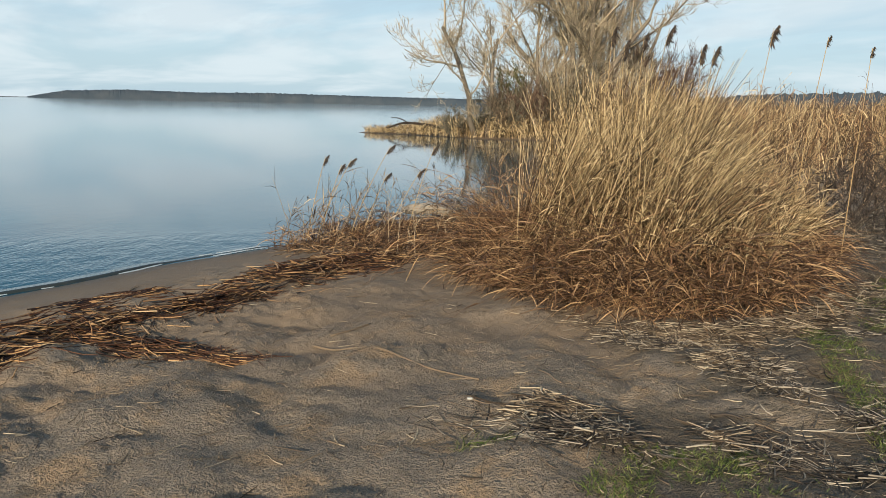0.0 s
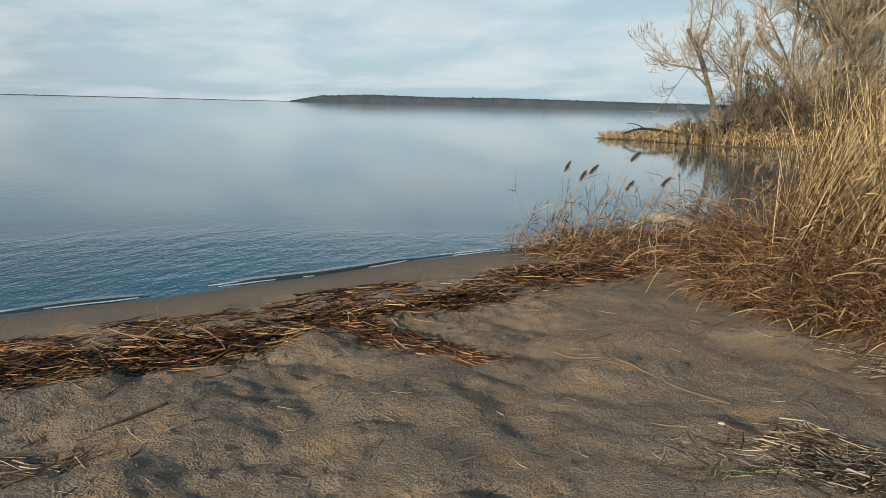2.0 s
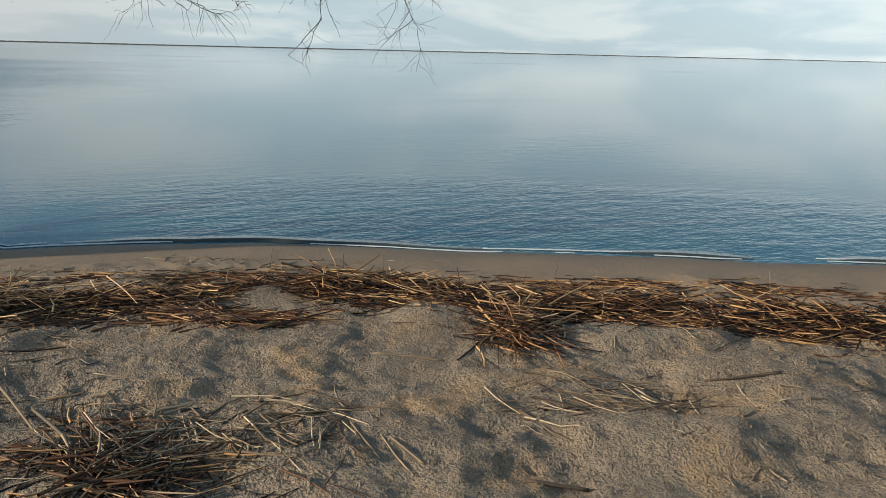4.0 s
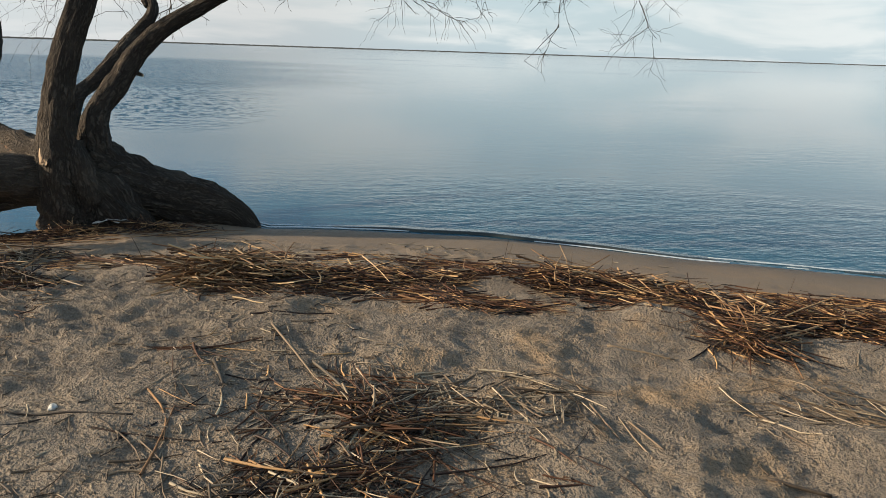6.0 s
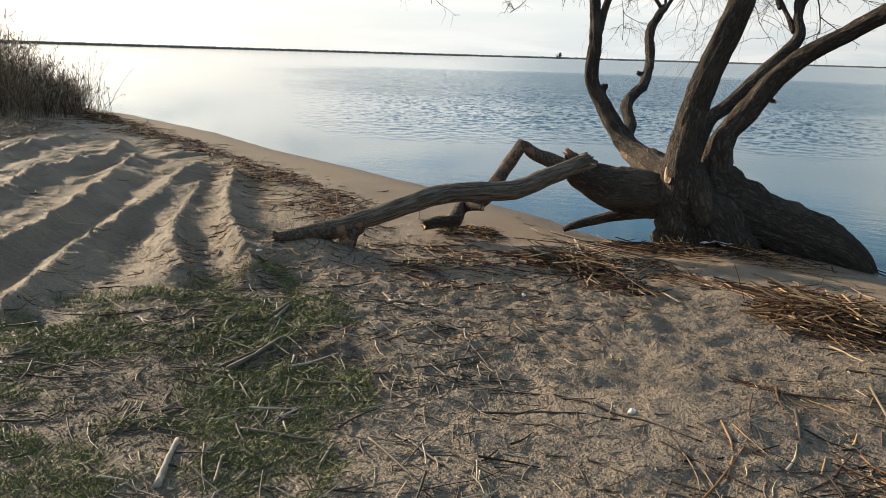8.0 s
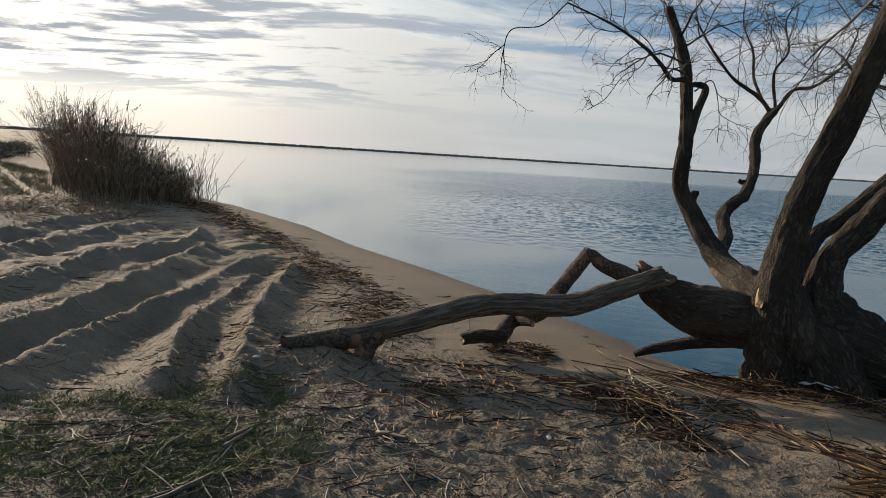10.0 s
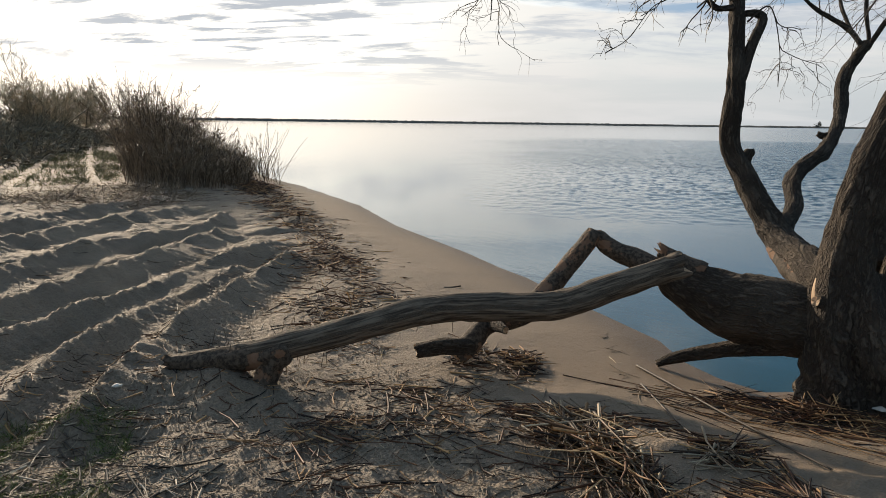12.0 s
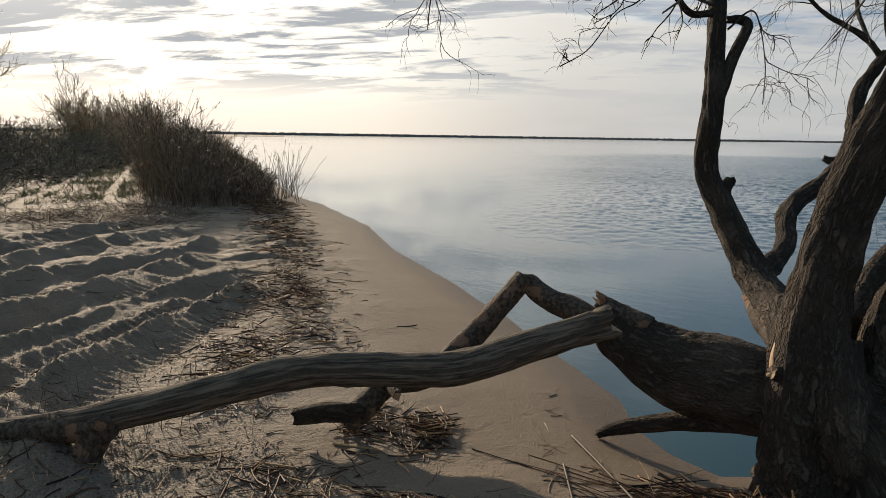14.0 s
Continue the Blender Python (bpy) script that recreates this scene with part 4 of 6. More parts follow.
def stems(xy, lens, lean, sway, rng, k=5, r0=0.0035, r1=0.0012, sink=0.03, bend=0.35):
    """Bent upright stems. lean: n x 2 sideways tilt, sway: random tilt."""
    nn = len(xy)
    z0 = height(xy[:, 0], xy[:, 1]) - sink
    dv = np.concatenate([lean + rng.normal(0, sway, (nn, 2)), np.ones((nn, 1))], 1)
    dv /= np.linalg.norm(dv, axis=1, keepdims=True)
    t = np.linspace(0, 1, k)
    out = dv[:, :2] / (np.linalg.norm(dv[:, :2], axis=1, keepdims=True) + 1e-6)
    bd = (bend * rng.uniform(0.1, 1.0, nn) * np.clip(np.linalg.norm(dv[:, :2], axis=1) * 2.2, 0.15, 1.6))[:, None]
    path = np.zeros((nn, k, 3))
    path[:, :, :2] = xy[:, None] + lens[:, None, None] * (dv[:, None, :2] * t[None, :, None] + out[:, None] * (bd * t ** 2)[:, :, None] * 0.8)
    path[:, :, 2] = z0[:, None] + lens[:, None] * (dv[:, 2:] * t[None] - bd * 0.55 * t[None] ** 2)
    floor = height(path[:, -1, 0], path[:, -1, 1]) + 0.02
    path[:, :, 2] = np.maximum(path[:, :, 2], (z0[:, None] * (1 - t) + np.minimum(floor, z0 + 0.06)[:, None] * t))
    return path, r0 + (r1 - r0) * t[None] * np.ones((nn, 1))


def leaves_on(path, per, ln, width, rng, k=4):
    """Dry ribbon leaves that hang off stems."""
    nn, kk, _ = path.shape
    par = np.repeat(np.arange(nn), per)
    t = rng.uniform(0.25, 0.95, len(par)) * (kk - 1.001)
    i, fr = t.astype(int), (t - t.astype(int))[:, None]
    p0 = path[par, i] * (1 - fr) + path[par, i + 1] * fr
    tang = path[par, i + 1] - path[par, i]
    tang /= np.linalg.norm(tang, axis=1, keepdims=True)
    side = rng.normal(0, 1, (len(par), 3)) * np.array([1, 1, 0.3])
    dv = tang * 0.8 + 0.6 * side / np.linalg.norm(side, axis=1, keepdims=True)
    dv /= np.linalg.norm(dv, axis=1, keepdims=True)
    L = ln * rng.uniform(0.5, 1.3, len(par))
    s = np.linspace(0, 1, k)
    q = p0[:, None] + dv[:, None] * (L[:, None] * s)[:, :, None]
    q[:, :, 2] -= L[:, None] * 0.5 * s ** 2 * rng.uniform(0.2, 1.3, len(par))[:, None]
    sw = np.cross(dv, rng.normal(0, 1, dv.shape))
    sw /= np.linalg.norm(sw, axis=1, keepdims=True)
    return ribbons(q, width * np.interp(s, [0, .3, 1], [.6, 1, .15])[None] * np.ones((len(par), 1)), sw)


def plumes_on(path, rng, ln=0.16, tufts=14):
    """Drooping feathery seed heads at the tips of stems."""
    tip, dv = path[:, -1], path[:, -1] - path[:, -2]
    dv = dv / np.linalg.norm(dv, axis=1, keepdims=True)
    par = np.repeat(np.arange(len(tip)), tufts)
    f = rng.uniform(0, 1, len(par))
    nod = np.array([0.5, 0.1, -0.6])
    p0 = tip[par] - dv[par] * (ln * (f - 0.35))[:, None] + nod * (ln * 0.35 * (1 - f) ** 2)[:, None]
    away = rng.normal(0, 1, (len(par), 3)) * 0.34 + dv[par] * 0.35 + np.array([0.35, 0.1, -0.5])
    L = ln * 0.30 * rng.uniform(0.4, 1.2, len(par)) * (0.5 + 1.2 * f * (1.3 - f))
    s = np.linspace(0, 1, 3)
    q = p0[:, None] + away[:, None] * (L[:, None] * s)[:, :, None]
    q[:, :, 2] -= L[:, None] * 0.5 * s ** 2
    return tubes(q, ln * np.interp(s, [0, .5, 1], [.010, .022, .004])[None] * np.ones((len(par), 1)), 3)


rng = np.random.default_rng(11)
# the tall golden stand by the sand slope
STAND = [(0.75, 7.95), (1.3, 7.35), (2.0, 6.85), (2.8, 6.75), (3.3, 7.4), (3.9, 9.3), (4.6, 11.5), (3.4, 13.5), (2.0, 12.2), (1.1, 10)]
xy = scatter_in(STAND, 6200, rng, 0.5, 1.4)
side = xy[:, 0] / xy[:, 1]
ln = rng.uniform(1.0, 2.0, len(xy)) * (0.80 + 0.25 * smooth(xy[:, 1], 6.8, 8.6)) * (0.42 + 0.58 * smooth(side, -0.01, 0.16)) * (1.05 - 0.55 * smooth(side, 0.26, 0.36)) * (0.75 + 0.5 * fbm(xy[:, 0] * 1.6, xy[:, 1] * 1.6, 15, 2))
tuft = np.stack([fbm(xy[:, 0] * 1.5, xy[:, 1] * 1.5, 17, 2) - 0.5, fbm(xy[:, 0] * 1.5 + 7, xy[:, 1] * 1.5, 18, 2) - 0.5], -1)
pth, rad = stems(xy, ln, np.array([[0.27, -0.10]]) + 1.1 * tuft, 0.16, rng, 6, 0.0046, 0.0018, bend=0.22)
rad = rad * rng.uniform(0.55, 1.7, (len(rad), 1))
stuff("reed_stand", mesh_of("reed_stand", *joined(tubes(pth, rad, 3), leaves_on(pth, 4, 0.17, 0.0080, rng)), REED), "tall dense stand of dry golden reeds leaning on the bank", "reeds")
pick = rng.random(len(pth)) < 0.24
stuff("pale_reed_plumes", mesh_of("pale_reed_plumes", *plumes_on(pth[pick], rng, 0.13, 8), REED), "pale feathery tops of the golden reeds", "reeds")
pick = rng.random(len(pth)) < 0.035
stuff("reed_plumes", mesh_of("reed_plumes", *plumes_on(pth[pick], rng, 0.14), PLUME), "small brown seed heads on the golden reeds", "reeds")
# its collapsed russet skirt
FRONT = [(0.30, 7.75), (0.75, 6.95), (1.35, 6.35), (2.1, 5.95), (2.85, 6.25), (3.55, 7.2), (4.3, 8.8), (4.9, 10.3), (4.2, 10.8), (3.4, 9.2), (2.6, 8.3), (1.6, 8.4), (1.0, 9.6), (0.6, 9.2)]
xy = scatter_in(FRONT, 5200, rng, 0.35, 1.8)
out = xy - np.array([2.6, 9.2])
out /= np.linalg.norm(out, axis=1, keepdims=True)
deep = smooth(along(xy[:, 0], xy[:, 1], FRONT[:8])[0], 0.0, 1.3)
pth, rad = stems(xy, rng.uniform(0.3, 0.75, len(xy)) * (0.55 + 1.45 * deep), out * rng.uniform(-0.2, 0.9, len(xy))[:, None] * np.array([0.5, 1.0]), 0.42, rng, 6, 0.0040, 0.0012, bend=0.9)
stuff("reed_skirt", mesh_of("reed_skirt", *joined(tubes(pth, rad, 3), leaves_on(pth, 4, 0.30, 0.009, rng)), RUSSET), "collapsed russet reed stems hanging over the sand", "reeds")
# the meadow beyond
MEADOW = [(4.6, 10.4), (6.4, 11.5), (9.0, 15), (13, 20), (30, 40), (45, 70), (20, 74), (12, 56), (8.5, 44), (8.2, 34), (6.2, 24), (4.6, 17), (3.6, 14)]
xy = scatter_in(MEADOW, 15000, rng)
far = np.hypot(xy[:, 0], xy[:, 1])
keep = rng.random(len(xy)) < np.clip(26 / far, 0.25, 1)
xy, far = xy[keep], far[keep]
pth, rad = stems(xy, rng.uniform(1.3, 2.4, len(xy)) * (0.36 + 0.64 * smooth(far, 12, 18)), np.array([[0.12, -0.04]]), 0.22, rng, 4, 0.004, 0.002)
rad = rad * np.clip(far / 12, 1, 4)[:, None]
red = rng.random(len(pth)) < 0.5
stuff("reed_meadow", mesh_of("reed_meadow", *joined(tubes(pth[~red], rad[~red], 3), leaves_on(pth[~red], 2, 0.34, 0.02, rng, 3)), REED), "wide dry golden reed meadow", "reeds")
stuff("brown_reed_meadow", mesh_of("brown_reed_meadow", *joined(tubes(pth[red], rad[red], 3), leaves_on(pth[red], 3, 0.36, 0.02, rng, 3)), RUSSET), "russet broken reeds among the golden meadow", "reeds")
# low flattened growth on the open ground beside the stand
OPEN = [(3.3, 5.9), (4.2, 5.6), (6.5, 8.5), (8.5, 13), (6.6, 12), (5.2, 10.6), (4.4, 8.6)]
xy = scatter_in(OPEN, 1500, rng, 0.7, 1.2)
pth, rad = stems(xy, rng.uniform(0.12, 0.5, len(xy)), rng.normal(0, 0.8, (len(xy), 2)), 0.5, rng, 4, 0.003, 0.001, bend=0.9)
stuff("flattened_reeds", mesh_of("flattened_reeds", *joined(tubes(pth, rad, 3), leaves_on(pth, 2, 0.2, 0.007, rng, 3)), LITTER), "flattened pale reed litter and low stubble", "reeds")
# the grassy point at the water
POINT = [(-2.05, 9.45), (-1.5, 8.75), (-0.8, 8.5), (0.1, 8.35), (0.55, 9.2), (0.9, 11.2), (0.2, 12.0), (-0.6, 11.4), (-1.3, 10.5)]
xy = scatter_in(POINT, 1500, rng, 0.5, 1.6)
pth, rad = stems(xy, rng.uniform(0.15, 0.62, len(xy)) * (1 - 0.55 * smooth(xy[:, 0], -0.9, -0.3)), rng.normal(0, 0.4, (len(xy), 2)) + np.array([0.15, 0]), 0.4, rng, 5, 0.0034, 0.001, bend=0.9)
stuff("point_reeds", mesh_of("point_reeds", *joined(tubes(pth, rad, 3), leaves_on(pth, 3, 0.25, 0.009, rng)), RUSSET), "tangle of short broken reeds on the sandy point", "reeds")
xy = scatter_in(POINT, 110, rng)
pth, rad = stems(xy, rng.uniform(0.5, 1.05, len(xy)), np.array([[0.2, 0.0]]), 0.25, rng, 5, 0.0042, 0.002)
stuff("point_reed_stems", mesh_of("point_reed_stems", *joined(tubes(pth, rad, 3), leaves_on(pth, 4, 0.26, 0.010, rng), plumes_on(pth[:22], rng, 0.13, 10)), STRAW), "thin upright reeds with ragged leaves on the point", "reeds")

# single tall reeds that stand out against sky and water: foot x, y, top x, y, z
TALL = [(3.0, 7.8, 3.28, 7.95, 2.30), (3.5, 7.7, 3.73, 7.75, 2.21), (4.0, 7.6, 4.07, 7.58, 2.10), (2.55, 8.0, 2.78, 8.14, 2.10), (2.62, 8.1, 2.66, 8.18, 2.12), (1.95, 8.1, 2.35, 8.27, 2.31),
        (2.0, 8.2, 2.11, 8.34, 2.24), (1.7, 8.3, 1.80, 8.41, 2.30), (1.85, 8.3, 1.93, 8.38, 2.17), (-1.55, 9.4, -1.33, 9.51, .86), (-1.45, 9.4, -1.02, 9.55, .83), (-1.4, 9.4, -1.14, 9.53, .76),
        (-1.05, 9.4, -.55, 9.58, 1.0), (-.35, 9.5, -.02, 9.6, 1.0), (-.6, 9.5, -.18, 9.6, .72), (-.9, 9.5, -.59, 9.58, .66)]
for k, (fx, fy, tx, ty, tz) in enumerate(TALL):
    z0 = float(height(fx, fy))
    t = np.linspace(0, 1, 7)
    line = np.stack([fx + (tx - fx) * t ** 1.4, fy + (ty - fy) * t, z0 - 0.04 + (tz - z0 + 0.04) * t], -1)[None]
    reed = empty("reed_stalk", (fx, fy, z0), "tall dry reed stalk with a dark drooping seed head", "reed", "tall reeds on the bank")
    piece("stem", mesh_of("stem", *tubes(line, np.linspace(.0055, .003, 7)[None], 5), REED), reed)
    piece("seed_head", mesh_of("seed_head", *plumes_on(line, rng, (0.12 if k in (1, 2) else 0.23) if tz > 1.5 else 0.15, 170), PLUME), reed, "dark brown feathery seed head")
    for _ in range(2):
        piece("leaf", mesh_of("leaf", *leaves_on(line, 1, 0.22, 0.012, rng), STRAW), reed)

# dark dead weeds beside the golden stand
for k, (x, y, hh) in enumerate([(4.75, 9.3, 1.15), (5.3, 9.9, 0.95), (5.15, 10.7, 0.7), (5.75, 10.9, 0.8), (6.3, 11.2, 0.75), (5.6, 9.6, 0.6)]):
    weed = empty("dead_weed", (x, y, float(height(x, y))), "dark dead branching weed among flattened reeds", "weed", "dead weeds")
    rg = np.random.default_rng(300 + k)
    st = np.array([[x, y, float(height(x, y)) - 0.05]]) + rg.normal(0, .08, (4, 3)) * np.array([1, 1, 0])
    g = growth(st, np.array([[.45, 0, 1]]) + rg.normal(0, .22, (4, 3)), np.full(4, hh), np.full(4, .006), 310 + k, 3, 7, 0.1, 0.4, 0.42, 6)
    for a, b in zip(*g[0]):
        piece("stem", mesh_of("stem", *tubes(a[None], b[None], 5), PLUME), weed)
    piece("spray", mesh_of("spray", *joined(*[tubes(p, np.maximum(r, .0035), 3) for p, r in g[1:]]), PLUME), weed)["kind"] = "stuff"

# ---- the southern shore: reeds, dune scrub, bare trees ----
SOUTH = [(-11.6, -15.2), (-13.6, -15.8), (-15.4, -18.2), (-17.2, -22.0), (-18.6, -25.5), (-22.2, -31.5), (-20.0, -32.0), (-16.5, -26), (-13.6, -22), (-11.5, -17.5)]
xy = scatter_in(SOUTH, 4200, rng, 0.3, 0.9)
inland = land(xy[:, 0], xy[:, 1])
pth, rad = stems(xy, rng.uniform(0.75, 1.12, len(xy)) * np.interp(inland, [0, 1.2, 2.6, 3.6, 4.6, 5.6], [0.2, 0.7, 1.55, 2.25, 2.5, 2.2]) * (0.55 + 0.45 * smooth(-xy[:, 1], 15.0, 17.5)) * (0.7 + 0.6 * fbm(xy[:, 0] * 0.9, xy[:, 1] * 0.9, 19, 2)), np.array([[0.10, 0.10]]), 0.2, rng, 5, 0.006, 0.003)
pick = rng.random(len(pth)) < 0.22
stuff("dark_reed_stand", mesh_of("dark_reed_stand", *joined(tubes(pth, rad, 3), leaves_on(pth, 4, 0.35, 0.016, rng, 3)), BROWN), "tall brown reed stand between the track and the water", "reeds")
stuff("pale_plumes", mesh_of("pale_plumes", *plumes_on(pth[pick], rng, 0.34, 12), STRAW), "pale feathery heads of the brown reed stand", "reeds")
EDGE = [(-14.4, -16.2), (-15.4, -16.9), (-17.6, -20.8), (-17.0, -21.2), (-15.2, -18.4)]
xy = scatter_in(EDGE, 80, rng)
pth, rad = stems(xy, rng.uniform(0.6, 1.65, len(xy)), np.array([[-0.05, 0.05]]), 0.22, rng, 5, 0.006, 0.003)
stuff("edge_reeds", mesh_of("edge_reeds", *joined(tubes(pth, rad, 3), plumes_on(pth[:40], rng, 0.2, 10)), STRAW), "sparse thin reeds at the beach edge", "reeds")
LOW = [(-8.4, -12.6), (-10.6, -13.0), (-12.3, -15.5), (-11.6, -17.2), (-9.6, -16.0), (-6.6, -15.0)]
xy = scatter_in(LOW, 900, rng, 0.9, 0.6)
pth, rad = stems(xy, rng.uniform(0.1, 0.4, len(xy)), rng.normal(0, 0.6, (len(xy), 2)), 0.5, rng, 4, 0.005, 0.002, bend=0.9)
stuff("low_reed_tufts", mesh_of("low_reed_tufts", *joined(tubes(pth, rad, 3), leaves_on(pth, 3, 0.22, 0.012, rng, 3)), BROWN), "low brown tufts before the reed stand", "reeds")

FOOT = [(-40, -80), (-22.0, -40), (-14.9, -29.5), (-11.4, -23.6), (-7.6, -20.6), (2, -19), (14, -19)]
HEDGE = [(-22.0, -40), (-14.9, -29.5), (-11.4, -23.6), (-7.6, -20.6), (2, -19), (14, -19), (14, -36), (-10, -44), (-24, -54), (-36, -80), (-30, -54), (-25, -44)]
xy = scatter_in(HEDGE, 6000, rng)
back = along(xy[:, 0], xy[:, 1], FOOT)[0]
pth, rad = stems(xy, rng.uniform(1.9, 2.35, len(xy)) * (0.25 + 0.75 * smooth(back, 0.0, 5.5)) * (0.75 + 0.5 * fbm(xy[:, 0] * 0.25, xy[:, 1] * 0.25, 25, 2)), np.array([[0.0, 0.0]]), 0.5, rng, 4, 0.014, 0.006)
stuff("dune_scrub", mesh_of("dune_scrub", *joined(tubes(pth, rad, 3), leaves_on(pth, 7, 0.45, 0.05, rng, 3)), SCRUB), "dark dense scrub on the low dune", "scrub")


def bare_tree(x, y, tall, spread_, seed, mat, label, stems_=3, levels=5, kids=5, thick=0.12, name="bare_tree", lean=(0, 0), wander=0.3):
    """A leafless tree: a few tapered stems that fork into fine twigs."""
    rg = np.random.default_rng(seed)
    z0 = float(height(x, y))
    thing = empty(name, (x, y, z0), label, "tree" if thick > 0.05 else "shrub")
    dv = np.concatenate([rg.normal(0, spread_, (stems_, 2)) + np.array(lean), np.ones((stems_, 1))], 1)
    st = np.array([[x, y, z0 - 0.2]]) + np.concatenate([rg.normal(0, 0.25, (stems_, 2)), np.zeros((stems_, 1))], 1)
    g = growth(st, dv, np.full(stems_, tall * 0.72) * rg.uniform(0.8, 1.1, stems_), np.full(stems_, thick), seed, levels, kids, droop=-0.16, wander=wander, shrink=0.50, k=6, fan=0.36, thin=0.36)
    for p, r in g[:1]:
        for a, b in zip(p, r):
            piece("trunk", mesh_of("trunk", *tubes(a[None], b[None], 8), FAR_BARK), thing)
    g2 = [(p, np.maximum(r, 0.009)) for p, r in g[1:]]
    piece("crown", mesh_of("crown", *joined(*[tubes(p, r, 3) for p, r in g2]), mat), thing)["kind"] = "stuff"
    return thing


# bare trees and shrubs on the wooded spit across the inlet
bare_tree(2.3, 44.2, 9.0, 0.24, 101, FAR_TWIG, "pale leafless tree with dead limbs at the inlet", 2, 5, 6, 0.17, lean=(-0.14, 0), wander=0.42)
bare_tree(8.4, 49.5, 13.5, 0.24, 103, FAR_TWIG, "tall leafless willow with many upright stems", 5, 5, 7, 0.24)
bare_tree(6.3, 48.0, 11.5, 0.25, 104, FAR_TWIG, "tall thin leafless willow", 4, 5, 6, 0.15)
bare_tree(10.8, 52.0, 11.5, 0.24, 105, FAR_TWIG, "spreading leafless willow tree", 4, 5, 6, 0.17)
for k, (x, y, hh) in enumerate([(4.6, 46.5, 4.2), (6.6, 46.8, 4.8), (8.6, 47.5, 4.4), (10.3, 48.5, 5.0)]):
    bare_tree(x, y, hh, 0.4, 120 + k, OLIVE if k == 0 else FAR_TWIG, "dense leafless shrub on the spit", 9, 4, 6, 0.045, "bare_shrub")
for k, (x, y, hh) in enumerate([(12.6, 52.0, 6.2), (14.6, 54.0, 6.0), (16.6, 57.0, 5.2), (18.8, 60.0, 3.6)]):
    bare_tree(x, y, hh, 0.36, 140 + k, RED_TWIG, "reddish leafless shrub behind the reeds", 8, 4, 7, 0.05, "bare_shrub")
for k, (x, y, hh) in enumerate([(3.2, 45.2, 2.6), (4.4, 45.6, 3.4), (5.6, 45.4, 3.0), (6.9, 45.8, 3.6), (8.0, 46.2, 3.2), (9.4, 47.0, 3.8), (1.2, 45.6, 1.5)]):
    bare_tree(x, y, hh, 0.55, 180 + k, (SCRUB, BROWN, RED_TWIG)[k % 3], "low brown thicket at the water's edge", 14, 4, 6, 0.04, "thicket")
SPIT = [(-4.4, 49.0), (-2.3, 47.7), (2.0, 43.6), (5.9, 43.0), (8, 44.5), (6, 48), (2, 50), (-2, 52), (-4.6, 50.3)]
xy = scatter_in(SPIT, 2400, rng)
pth, rad = stems(xy, rng.uniform(0.35, 1.5, len(xy)) * (0.22 + 0.78 * smooth(xy[:, 0], -4, 4)) * (0.6 + 0.8 * fbm(xy[:, 0] * 0.8, xy[:, 1] * 0.8, 21, 2)), np.array([[0.05, 0.0]]), 0.3, rng, 4, 0.014, 0.006)
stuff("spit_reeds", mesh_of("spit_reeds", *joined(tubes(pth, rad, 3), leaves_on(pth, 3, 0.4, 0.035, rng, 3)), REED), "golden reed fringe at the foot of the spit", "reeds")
spit_log = empty("driftwood_log", (-1.2, 47.6, -0.1), "weathered fallen trunk lying at the spit's edge", "log")
piece("stem", limb([(-2.9, 47.9, .1, .05), (-2.0, 47.5, .38, .07), (-0.9, 47.0, .35, .08), (.4, 46.6, .15, .09)], 33, 12, per=0.12), spit_log)
piece("branch", limb([(-1.6, 47.3, .35, .04), (-2.2, 47.1, .65, .03), (-2.7, 47.0, .7, .02)], 34, 8, per=0.12), spit_log)

# a lone tree on the far shore
az = radians(107.0)
lone = empty("far_tree", (-math.sin(az) * 1748, math.cos(az) * 1748, WATER + 2), "lone round tree on the opposite shore", "tree")
rg = np.random.default_rng(207)
g = growth(np.array([lone.location] * 5), rg.normal(0, .45, (5, 3)) + np.array([0, 0, 1]), np.full(5, 8.0), np.full(5, .5), 208, 3, 8, 0.0, 0.3, 0.5, 5, 0.6, 0.7)
piece("trunk", mesh_of("trunk", *tubes(*g[0], 5), SHORE), lone)
piece("crown", mesh_of("crown", *joined(*[tubes(p, np.maximum(r, .22), 3) for p, r in g[1:]]), SHORE), lone)["kind"] = "stuff"

# bare trees above the dune
for k, (x, y, hh, st) in enumerate([(-20.9, -46.9, 4.3, 10), (-13.6, -44.0, 7.0, 6), (-10.5, -47.0, 8.0, 5), (-22.4, -51.0, 3.0, 9), (-27.2, -55.4, 3.6, 9), (-31.0, -66.0, 4.0, 9), (-36.0, -76.0, 4.6, 9), (-25.0, -56.4, 4.2, 8)]):
    bare_tree(x, y, hh, 0.46, 160 + k, FAR_TWIG, "round leafless tree above the dune scrub" if hh > 3.8 else "small round leafless bush beyond the dune", st, 4, 7, 0.10 if hh > 5 else 0.06, "bare_tree")


